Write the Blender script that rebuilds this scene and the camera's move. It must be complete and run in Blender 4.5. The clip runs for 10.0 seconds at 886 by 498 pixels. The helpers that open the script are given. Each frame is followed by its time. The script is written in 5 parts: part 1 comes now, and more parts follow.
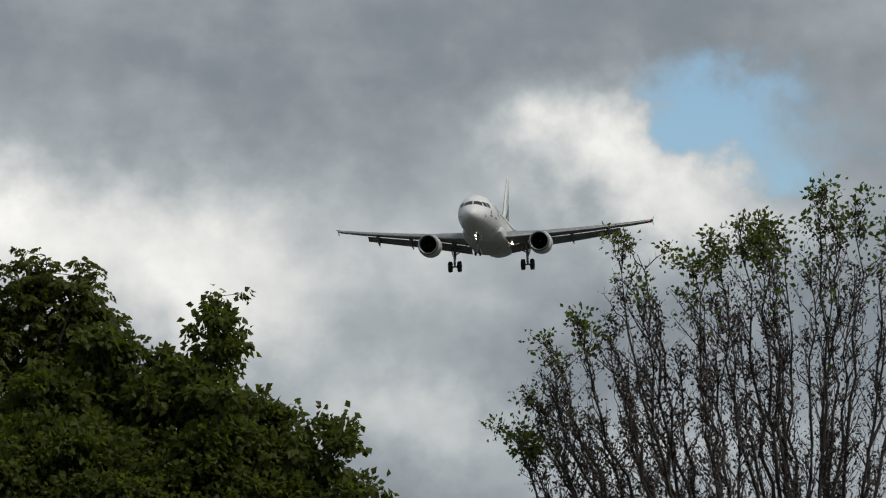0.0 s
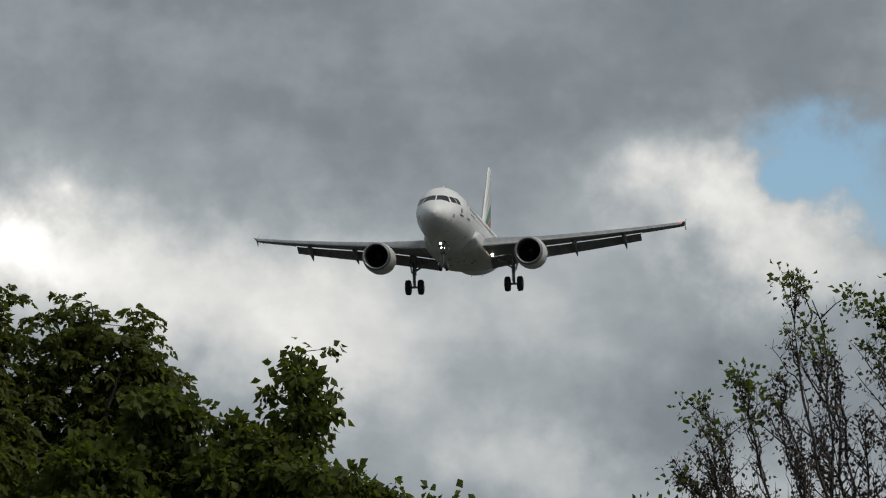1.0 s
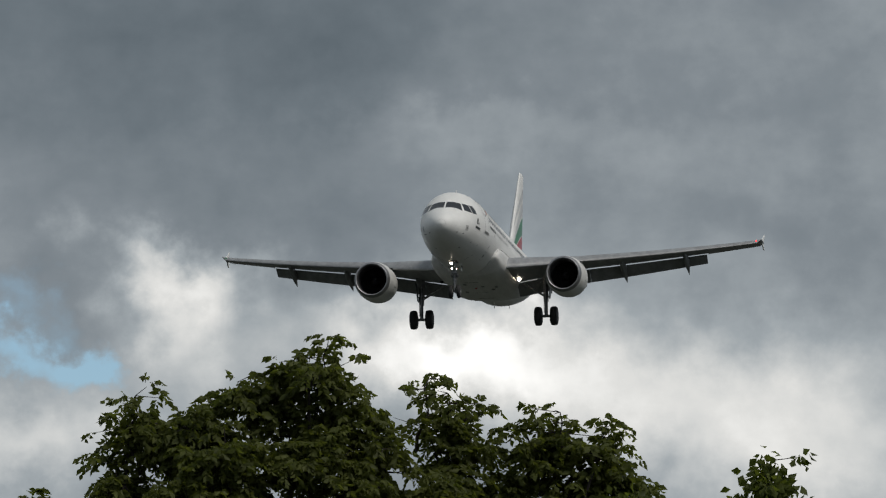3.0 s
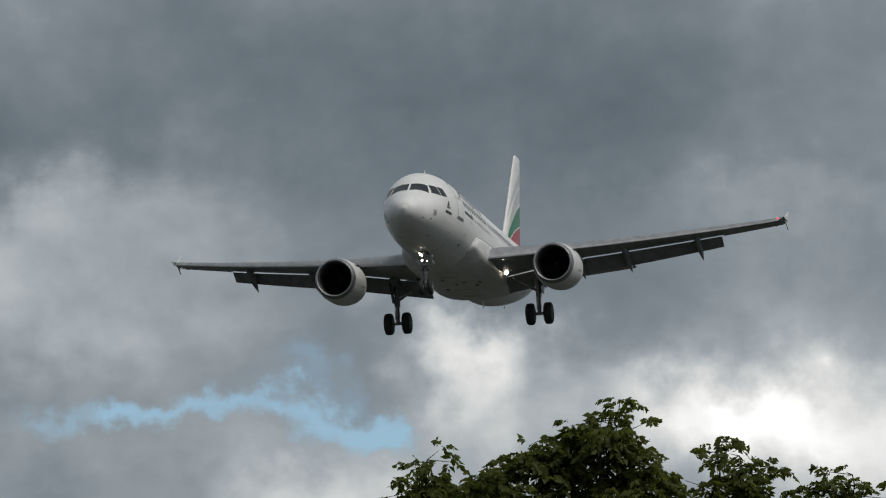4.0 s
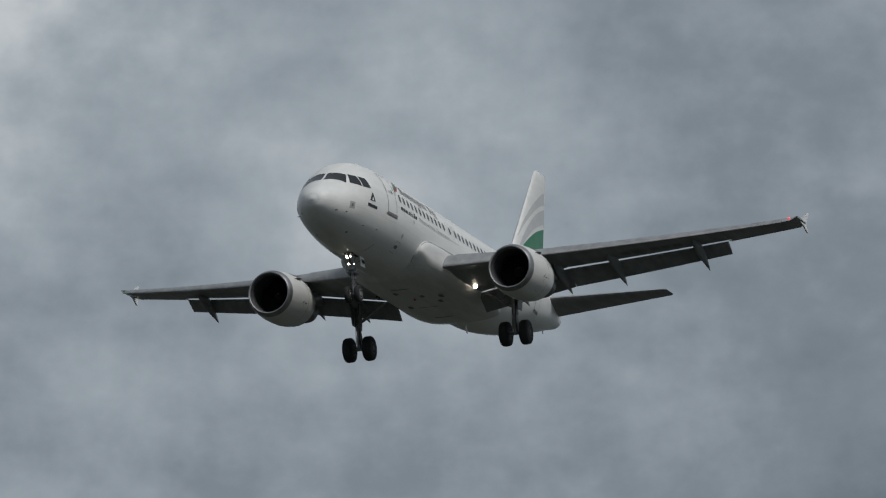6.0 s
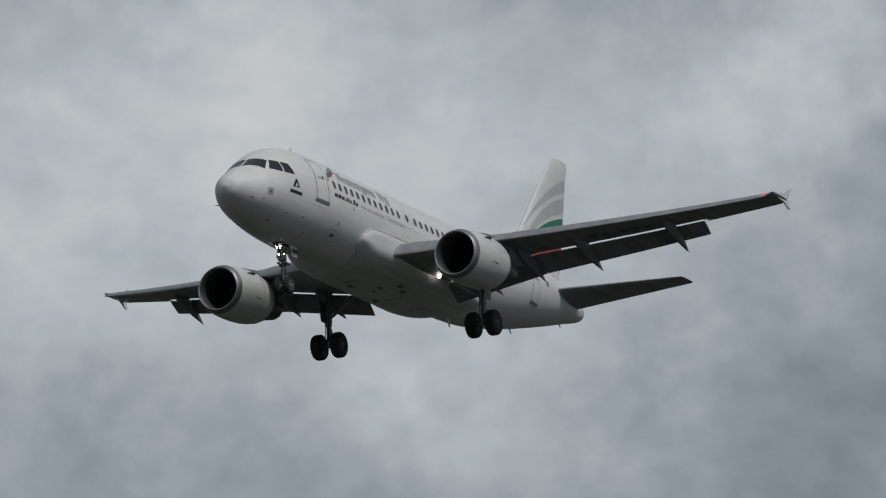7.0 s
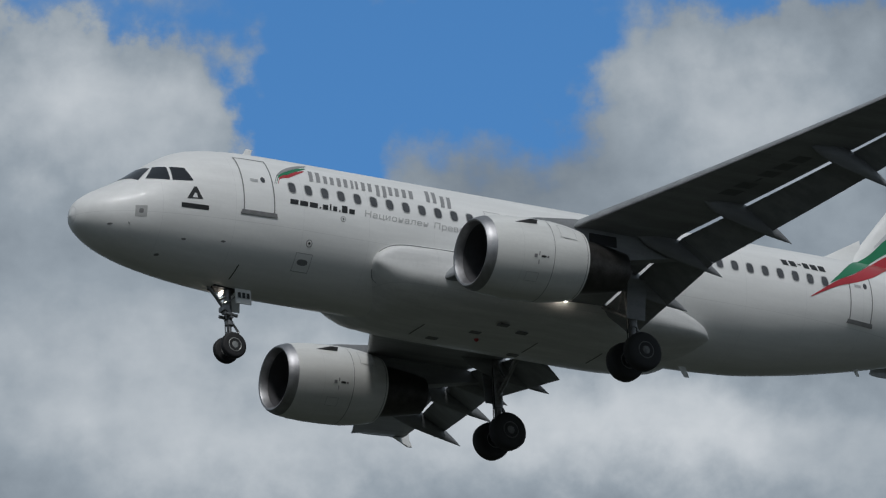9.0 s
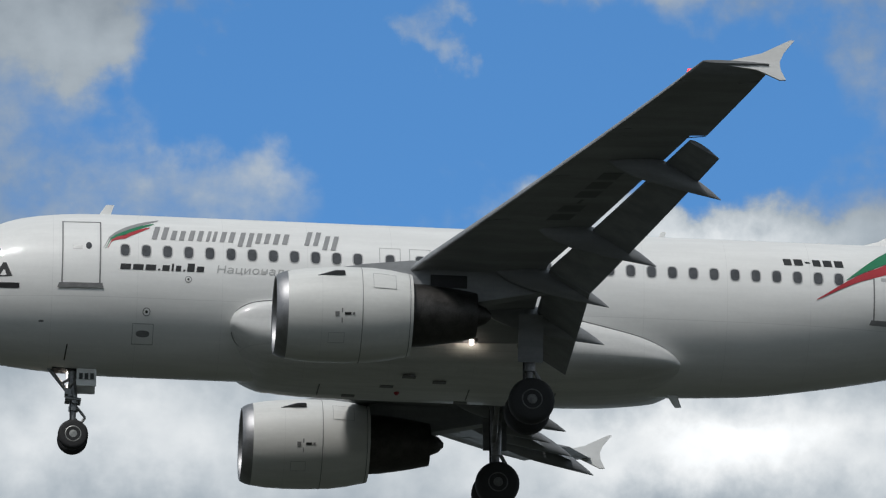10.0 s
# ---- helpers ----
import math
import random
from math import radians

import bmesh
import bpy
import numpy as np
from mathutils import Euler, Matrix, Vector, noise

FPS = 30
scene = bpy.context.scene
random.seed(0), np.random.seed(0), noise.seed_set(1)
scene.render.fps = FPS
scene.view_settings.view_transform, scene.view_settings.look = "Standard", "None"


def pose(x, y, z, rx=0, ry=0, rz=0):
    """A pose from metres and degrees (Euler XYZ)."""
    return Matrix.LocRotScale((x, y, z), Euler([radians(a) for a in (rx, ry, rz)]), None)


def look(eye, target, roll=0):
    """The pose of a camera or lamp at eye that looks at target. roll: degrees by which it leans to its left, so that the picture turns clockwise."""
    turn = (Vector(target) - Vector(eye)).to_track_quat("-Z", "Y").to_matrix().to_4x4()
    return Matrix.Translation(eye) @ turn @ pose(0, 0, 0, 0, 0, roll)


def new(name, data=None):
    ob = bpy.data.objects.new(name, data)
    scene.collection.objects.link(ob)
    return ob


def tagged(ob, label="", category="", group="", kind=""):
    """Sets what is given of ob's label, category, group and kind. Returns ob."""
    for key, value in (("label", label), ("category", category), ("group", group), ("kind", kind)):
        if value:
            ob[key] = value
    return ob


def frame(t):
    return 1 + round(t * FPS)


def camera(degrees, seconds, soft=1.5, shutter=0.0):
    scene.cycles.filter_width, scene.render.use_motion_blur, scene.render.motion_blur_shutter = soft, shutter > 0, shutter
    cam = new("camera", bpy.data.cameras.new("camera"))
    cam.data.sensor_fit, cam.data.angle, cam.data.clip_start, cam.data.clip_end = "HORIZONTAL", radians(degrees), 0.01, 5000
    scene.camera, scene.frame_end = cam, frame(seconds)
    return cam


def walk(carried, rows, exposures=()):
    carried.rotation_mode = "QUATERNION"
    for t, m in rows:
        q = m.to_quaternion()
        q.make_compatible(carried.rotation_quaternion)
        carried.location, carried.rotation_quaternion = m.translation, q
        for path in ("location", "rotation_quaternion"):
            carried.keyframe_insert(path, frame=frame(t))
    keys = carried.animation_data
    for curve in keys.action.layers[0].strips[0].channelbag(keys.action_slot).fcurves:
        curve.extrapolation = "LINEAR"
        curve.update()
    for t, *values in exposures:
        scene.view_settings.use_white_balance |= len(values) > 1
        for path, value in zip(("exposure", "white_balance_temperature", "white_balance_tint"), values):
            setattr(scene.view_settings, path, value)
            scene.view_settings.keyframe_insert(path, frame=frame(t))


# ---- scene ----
cam = camera(8.008, 10.0, soft=1.2)

# seconds, eye x, y, z, bearing and height of the view in degrees
CAMERA_ROWS = [
    (0.0, 19.61, 2.71, 0.04, -6.879, 4.927),
    (0.5, 9.36, 1.29, 0.91, -7.330, 5.128),
    (1.0, 0.00, 0.00, 1.70, -7.867, 5.363),
    (1.5, 0.00, 0.00, 1.70, -8.255, 5.716),
    (2.0, 0.00, 0.00, 1.70, -9.521, 5.952),
    (2.5, 0.00, 0.00, 1.70, -10.836, 6.118),
    (3.0, 0.00, 0.00, 1.70, -12.125, 6.352),
    (4.3, 0.00, 0.00, 1.70, -15.455, 7.267),
    (4.5, 0.00, 0.00, 1.70, -15.904, 7.551),
    (5.0, 0.00, 0.00, 1.70, -18.052, 8.105),
    (5.5, 0.00, 0.00, 1.70, -20.625, 9.349),
    (5.7, 0.00, 0.00, 1.70, -21.450, 9.892),
    (6.8, 0.00, 0.00, 1.70, -29.173, 11.120),
    (7.0, 0.00, 0.00, 1.70, -30.708, 11.336),
    (7.5, 0.00, 0.00, 1.70, -35.158, 12.354),
    (8.0, 0.00, 0.00, 1.70, -42.139, 13.955),
    (8.5, 0.00, 0.00, 1.70, -49.989, 15.681),
    (9.0, 0.00, 0.00, 1.70, -62.397, 18.759),
    (9.5, 0.00, 0.00, 1.70, -75.193, 19.969),
    (10.0, 0.00, 0.00, 1.70, -87.494, 20.388),
]


def view(row):
    t, x, y, z, az, el = row
    a, e = radians(az), radians(el)
    return t, look((x, y, z), (x - math.cos(a) * math.cos(e), y + math.sin(a) * math.cos(e), z + math.sin(e)))


walk(cam, [view(r) for r in CAMERA_ROWS], exposures=[(0.0, 0.0, 6650, 10), (1.0, -0.12, 6650, 10), (3.0, -0.14, 6620, 10), (5.5, -0.15, 6380, 10), (6.8, -0.35, 6300, 10), (7.5, -0.60, 6250, 10), (8.0, -0.90, 6200, 10), (8.5, -0.70, 6150, 10), (9.0, -0.28, 6120, 10), (9.5, 0.02, 6350, 10), (10.0, 0.12, 6300, 10)])

# ---- world: broken cloud over a blue sky ----
# bearing, height, half width, half height (degrees), cover, brightness
CLOUDS_EAST = [
    (-11.12, 5.27, 2.06, 0.54, 0.20, 0.56),
    (-8.71, 4.45, 1.54, 0.61, 0.10, 0.42),
    (-5.52, 5.80, 0.80, 0.50, 0.55, 0.85),
    (-4.60, 5.42, 1.03, 0.51, 0.40, 0.65),
    (-7.12, 3.37, 0.82, 0.56, 0.20, 0.55),
    (-5.99, 4.09, 1.23, 0.61, 0.10, -0.20),
    (-4.50, 6.05, 1.50, 0.60, -0.66, 0.00),
    (-4.49, 3.09, 1.80, 0.56, 0.20, 0.35),
    (-6.54, 4.32, 0.62, 0.46, 0.20, 0.15),
    (-9.05, 6.62, 3.08, 0.97, 0.00, 0.34),
    (-9.05, 5.24, 2.05, 0.77, 0.20, 0.25),
    (-9.33, 6.85, 3.60, 0.87, 0.30, -0.25),
    (-12.40, 5.61, 1.03, 0.41, 0.20, 0.20),
    (-9.72, 4.84, 2.06, 0.56, 0.20, 0.36),
    (-8.18, 6.23, 1.34, 0.77, 0.20, -0.25),
    (-14.56, 7.71, 2.06, 1.02, 0.30, -0.20),
]
CLOUDS_MIDDLE = [
    (-11.68, 7.40, 2.16, 0.31, 0.00, 0.20),
    (-15.39, 5.28, 0.62, 0.23, -0.65, 0.00),
    (-14.56, 5.54, 0.41, 0.41, 0.60, 0.40),
    (-15.85, 4.52, 0.82, 0.46, 0.20, 0.60),
    (-17.18, 5.43, 1.55, 0.16, -0.50, 0.00),
    (-14.19, 5.94, 0.57, 0.36, 0.60, 0.50),
    (-12.28, 5.38, 1.10, 0.44, 0.50, 0.66),
    (-18.57, 6.30, 1.96, 0.46, 0.30, 0.36),
    (-15.11, 8.35, 3.61, 1.02, 0.40, -0.50),
    (-16.16, 5.83, 0.88, 0.20, -0.16, 0.00),
    (-14.66, 6.22, 0.52, 0.31, 0.70, 0.80),
    (-15.13, 8.21, 1.34, 1.02, 0.20, 0.38),
    (-20.29, 6.78, 2.17, 0.46, 0.30, 0.42),
    (-20.30, 7.30, 2.70, 0.46, 0.30, 0.46),
    (-21.94, 7.69, 0.31, 0.10, 0.20, 0.30),
    (-19.50, 9.92, 2.18, 1.02, 0.30, -0.08),
]
CLOUDS_SOUTH = [
    (-23.39, 10.48, 2.18, 1.33, 0.30, 0.27),
    (-31.15, 11.29, 4.17, 2.56, 0.60, 0.50),
    (-27.76, 9.91, 1.15, 0.87, 0.20, -0.20),
    (-38.37, 14.15, 1.57, 0.46, -0.47, 0.00),
    (-36.02, 13.74, 0.63, 0.20, -0.38, 0.00),
    (-33.61, 14.20, 0.63, 0.46, -0.70, 0.00),
    (-38.79, 12.21, 1.26, 0.92, 0.50, 0.95),
    (-38.22, 10.72, 1.73, 0.72, 0.40, 0.90),
    (-35.86, 10.82, 1.26, 0.82, 0.30, 0.02),
    (-32.19, 12.56, 1.57, 1.79, 0.40, 0.20),
    (-45.40, 15.60, 1.37, 0.67, -0.85, 0.00),
    (-41.74, 14.88, 1.69, 0.56, -0.58, 0.00),
    (-45.43, 14.52, 0.79, 0.31, 0.90, 1.10),
    (-41.53, 14.22, 0.63, 0.28, 0.80, 1.00),
    (-45.22, 13.35, 1.21, 0.56, 0.30, -0.40),
    (-42.58, 12.17, 4.22, 0.56, 0.50, 0.85),
]
CLOUDS_WEST = [
    (-43.00, 15.55, 1.32, 0.56, 0.40, -0.25),
    (-51.50, 17.02, 1.06, 1.33, -1.00, 0.00),
    (-48.15, 17.07, 1.17, 0.97, -1.00, 0.00),
    (-49.64, 14.41, 0.43, 0.26, -0.80, 0.00),
    (-53.25, 17.17, 1.17, 0.77, 0.50, 0.30),
    (-46.56, 17.32, 0.85, 0.77, 0.45, 0.45),
    (-46.75, 15.60, 0.85, 0.42, 0.80, 0.95),
    (-42.14, 13.65, 8.96, 4.09, 0.00, 0.52),
    (-27.23, 12.82, 1.57, 1.28, 0.30, 0.40),
    (-62.40, 17.02, 3.78, 0.61, 0.30, 0.35),
    (-48.80, 16.20, 0.70, 0.46, 0.80, 0.80),
    (-51.50, 14.05, 4.78, 0.67, 0.20, 0.45),
    (-85.50, 18.50, 2.46, 0.56, 0.60, 0.70),
    (-52.83, 14.25, 2.66, 0.77, 0.50, 0.50),
    (-53.84, 15.74, 0.64, 0.77, 0.30, 0.60),
    (-50.01, 16.15, 1.06, 0.33, 0.40, 0.35),
]
CLOUDS_FAR_WEST = [
    (-47.51, 14.05, 1.59, 0.72, 0.40, 0.05),
    (-62.20, 20.55, 1.78, 0.72, -1.20, 0.00),
    (-63.72, 19.69, 0.65, 0.77, -0.80, 0.00),
    (-65.61, 19.99, 1.46, 0.82, 0.60, 0.46),
    (-59.29, 19.89, 1.24, 0.82, 0.60, 0.48),
    (-65.28, 17.54, 2.16, 1.13, 0.50, 0.50),
    (-59.88, 16.92, 2.70, 0.61, 0.50, 0.40),
    (-76.41, 21.46, 3.05, 1.02, -1.30, 0.00),
    (-71.70, 20.75, 2.20, 0.72, 0.62, 0.62),
    (-78.92, 18.75, 1.63, 0.97, 0.50, 1.00),
    (-73.47, 18.13, 3.27, 0.51, 0.50, 0.50),
    (-87.63, 21.36, 4.37, 1.33, -1.30, 0.00),
    (-91.12, 22.23, 1.00, 0.55, 0.68, 0.20),
    (-87.46, 21.98, 0.44, 0.46, 0.72, 0.30),
    (-88.20, 21.00, 3.20, 0.62, 0.72, 0.25),
    (-84.95, 20.44, 1.42, 0.31, 1.00, 0.70),
]
CLOUDS_LOW_WEST = [
    (-90.41, 18.76, 1.64, 0.67, 0.70, 0.65),
    (-87.73, 18.35, 0.65, 0.26, -0.50, 0.00),
    (-84.41, 18.65, 1.53, 0.72, 0.66, 0.42),
    (-17.40, 7.15, 1.00, 0.35, 0.10, 0.12),
    (-46.40, 15.30, 0.70, 0.40, 0.60, 0.80),
    (-49.80, 17.45, 0.90, 0.55, -0.60, 0.00),
    (-65.60, 21.02, 1.80, 0.30, -0.55, 0.00),
    (-59.20, 21.02, 1.50, 0.30, -0.50, 0.00),
    (-18.90, 7.95, 1.00, 0.45, 0.00, -0.32),
]
# broad shading of the cloud sheet: bearing, height, brightness
SHEET_EAST = [
    (-4.84, 6.87, -0.10), (-15.15, 6.35, -0.08), (-15.14, 4.85, 0.14), (-14.89, 9.05, -0.10), (-12.86, 9.05, -0.13),
    (-27.63, 12.84, 0.10), (-32.06, 13.86, 0.13), (-38.22, 10.85, 0.13), (-36.18, 10.85, 0.13), (-44.60, 15.50, -0.15),
    (-39.04, 13.96, 0.09), (-43.16, 12.45, 0.09), (-41.11, 12.45, 0.16), (-65.60, 20.26, 0.14), (-65.54, 17.26, -0.14),
    (-63.45, 17.26, 0.07),
]


SUN_AZ, SUN_EL = 26.0, 50.0   # bearing from +Y towards +X


class Graph:
    """Short hand for a node tree."""

    def __init__(self, tree):
        self.tree = tree

    def add(self, kind, **inputs):
        n = self.tree.nodes.new(kind)
        return n

    def math(self, op, a, b=0.0, c=0.0):
        n = self.tree.nodes.new("ShaderNodeMath")
        n.operation = op
        for i, v in enumerate((a, b, c)):
            self.put(n.inputs[i], v)
        return n.outputs[0]

    def vec(self, op, a, b=(0, 0, 0)):
        n = self.tree.nodes.new("ShaderNodeVectorMath")
        n.operation = op
        self.put(n.inputs[0], a)
        self.put(n.inputs[1], b)
        return n.outputs["Value"] if op in ("DOT_PRODUCT", "LENGTH") else n.outputs[0]

    def put(self, socket, v):
        if isinstance(v, bpy.types.NodeSocket):
            self.tree.links.new(v, socket)
        else:
            socket.default_value = v

    def noise(self, vector, scale, detail=4.0, rough=0.55, distort=0.0):
        n = self.tree.nodes.new("ShaderNodeTexNoise")
        self.put(n.inputs["Vector"], vector)
        n.inputs["Scale"].default_value = scale
        n.inputs["Detail"].default_value = detail
        n.inputs["Roughness"].default_value = rough
        n.inputs["Distortion"].default_value = distort
        return n.outputs["Fac"], n.outputs["Color"]

    def ramp(self, fac, stops):
        n = self.tree.nodes.new("ShaderNodeValToRGB")
        n.color_ramp.interpolation = "LINEAR"
        while len(n.color_ramp.elements) < len(stops):
            n.color_ramp.elements.new(0.5)
        for e, (p, c) in zip(n.color_ramp.elements, stops):
            e.position, e.color = p, (*c, 1) if len(c) == 3 else c
        self.put(n.inputs[0], fac)
        return n.outputs[0]

    def mix(self, fac, a, b, mode="MIX"):
        n = self.tree.nodes.new("ShaderNodeMix")
        n.data_type, n.blend_type = "RGBA", mode
        self.put(n.inputs["Factor"], fac)
        for s, v in ((n.inputs[6], a), (n.inputs[7], b)):
            self.put(s, (*v, 1) if isinstance(v, tuple) and len(v) == 3 else v)
        return n.outputs[2]

    def smooth(self, v, lo, hi):
        n = self.tree.nodes.new("ShaderNodeMapRange")
        n.interpolation_type = "SMOOTHSTEP"
        self.put(n.inputs["Value"], v)
        n.inputs["From Min"].default_value, n.inputs["From Max"].default_value = lo, hi
        return n.outputs[0]


def make_world():
    w = bpy.data.worlds.new("sky")
    w.use_nodes = True
    scene.world = w
    t = w.node_tree
    t.nodes.clear()
    g = Graph(t)
    sky = t.nodes.new("ShaderNodeTexSky")
    sky.sky_type, sky.sun_disc = "NISHITA", False
    sky.sun_elevation, sky.sun_rotation = radians(SUN_EL), radians(SUN_AZ)
    sky.altitude, sky.air_density, sky.dust_density, sky.ozone_density = 300, 1.0, 0.6, 1.6
    d = t.nodes.new("ShaderNodeTexCoord").outputs["Generated"]
    xyz = t.nodes.new("ShaderNodeSeparateXYZ")
    g.put(xyz.inputs[0], g.vec("NORMALIZE", d))
    az = g.math("MULTIPLY", g.math("ARCTAN2", xyz.outputs[1], g.math("MULTIPLY", xyz.outputs[0], -1.0)), 57.29578)
    el = g.math("MULTIPLY", g.math("ARCSINE", xyz.outputs[2]), 57.29578)
    uv = t.nodes.new("ShaderNodeCombineXYZ")
    g.put(uv.inputs[0], az), g.put(uv.inputs[1], el)
    flat = uv.outputs[0]
    # ragged outlines: push the map about with two sizes of turbulence
    _, c1 = g.noise(flat, 0.55, 3.0, 0.55)
    _, c2 = g.noise(flat, 2.2, 5.0, 0.6)
    push = g.vec("ADD", g.vec("MULTIPLY", g.vec("SUBTRACT", c1, (0.5, 0.5, 0.5)), (2.2, 1.5, 0)),
                 g.vec("MULTIPLY", g.vec("SUBTRACT", c2, (0.5, 0.5, 0.5)), (0.9, 0.75, 0)))
    uvw = g.vec("ADD", flat, push)
    cover, bright = 0.55, 0.30
    for u, v, a, b, k, l in CLOUDS_EAST + CLOUDS_MIDDLE + CLOUDS_SOUTH + CLOUDS_WEST + CLOUDS_FAR_WEST + CLOUDS_LOW_WEST:
        q = g.vec("MULTIPLY", g.vec("SUBTRACT", uvw, (u, v, 0)), (1 / a, 1 / b, 0))
        bell = g.math("POWER", 0.3679, g.vec("DOT_PRODUCT", q, q))
        if k:
            cover = g.math("MULTIPLY_ADD", bell, k, cover)
        if l:
            bright = g.math("MULTIPLY_ADD", bell, l * 0.85, bright)
    for u, v, l in SHEET_EAST:
        q = g.vec("MULTIPLY", g.vec("SUBTRACT", uvw, (u, v, 0)), (1 / 1.5, 1.0, 0))
        bright = g.math("MULTIPLY_ADD", g.math("POWER", 0.3679, g.vec("DOT_PRODUCT", q, q)), l, bright)
    n1, _ = g.noise(flat, 0.36, 5.0, 0.5)
    n2, _ = g.noise(g.vec("MULTIPLY", flat, (0.8, 1.25, 1)), 1.0, 7.0, 0.52)
    n3, _ = g.noise(flat, 3.2, 5.0, 0.55)
    fine = g.math("ADD", g.math("MULTIPLY", g.math("SUBTRACT", n1, 0.5), 0.9), g.math("MULTIPLY", g.math("SUBTRACT", n2, 0.5), 0.75))
    fine = g.math("MULTIPLY_ADD", g.math("SUBTRACT", n3, 0.5), 0.28, fine)
    mask = g.smooth(g.math("ADD", cover, g.math("MULTIPLY", fine, 0.8)), 0.02, 0.46)
    light = g.math("MULTIPLY", g.math("ADD", bright, g.math("MULTIPLY", fine, 0.62)), 0.625)
    cloud = g.ramp(g.math("MULTIPLY_ADD", light, 0.85, 0.15), [
        (0.0, (0.11, 0.14, 0.165)), (0.15, (0.165, 0.20, 0.23)), (0.2775, (0.235, 0.272, 0.305)), (0.422, (0.375, 0.42, 0.452)),
        (0.575, (0.59, 0.62, 0.632)), (0.711, (0.80, 0.81, 0.80)), (1.0, (1.43, 1.43, 1.41))])
    # milky low down, clear higher up
    tint = g.mix(g.smooth(el, 6.0, 14.0), (0.080, 0.094, 0.106), (0.060, 0.104, 0.134))
    blue = g.mix(1.0, sky.outputs[0], tint, "MULTIPLY")
    bg = t.nodes.new("ShaderNodeBackground")
    g.put(bg.inputs[0], g.mix(mask, blue, cloud))
    bg.inputs[1].default_value = 1.0
    out = t.nodes.new("ShaderNodeOutputWorld")
    t.links.new(bg.outputs[0], out.inputs[0])


make_world()
sun = new("sun", bpy.data.lights.new("sun", "SUN"))
sun.data.energy, sun.data.angle, sun.data.color = 1.95, radians(10), (1.0, 0.96, 0.91)
_a, _e = radians(SUN_AZ), radians(SUN_EL)
sun.matrix_world = look((math.sin(_a) * math.cos(_e) * 50, math.cos(_a) * math.cos(_e) * 50, math.sin(_e) * 50), (0, 0, 0))


# ---- materials ----
def material(name, colour, rough=0.5, metal=0.0, vary=0.12, scale=2.0, bump=0.0, fine=30.0, spec=0.5, coat=0.0, second=None, glow=0.0, island=False):
    m = bpy.data.materials.new(name)
    m.use_nodes = True
    t = m.node_tree
    g = Graph(t)
    p = t.nodes["Principled BSDF"]
    xyz = t.nodes.new("ShaderNodeTexCoord").outputs["Object"]
    a, _ = g.noise(xyz, scale, 5.0, 0.6)
    b, _ = g.noise(xyz, fine, 3.0, 0.6)
    dark = tuple(c * (1 - 2 * vary) for c in (second or colour))
    f = g.math("ADD", g.math("MULTIPLY", a, 0.7), g.math("MULTIPLY", b, 0.3))
    col = g.mix(g.smooth(f, 0.3, 0.68), dark, tuple(colour))
    if island:
        geo = t.nodes.new("ShaderNodeNewGeometry")
        col = g.mix(g.math("MULTIPLY", geo.outputs["Random Per Island"], 0.6), col, tuple(second), "MIX")
    g.put(p.inputs["Base Color"], col)
    g.put(p.inputs["Roughness"], g.math("MULTIPLY_ADD", g.math("SUBTRACT", a, 0.5), 0.25, rough))
    p.inputs["Metallic"].default_value = metal
    p.inputs["Specular IOR Level"].default_value = spec
    p.inputs["Coat Weight"].default_value = coat
    if glow:
        p.inputs["Emission Color"].default_value = (*colour, 1)
        p.inputs["Emission Strength"].default_value = glow
    if bump:
        n = t.nodes.new("ShaderNodeBump")
        n.inputs["Strength"].default_value, n.inputs["Distance"].default_value = bump, 0.02
        g.put(n.inputs["Height"], f)
        t.links.new(n.outputs[0], p.inputs["Normal"])
    return m


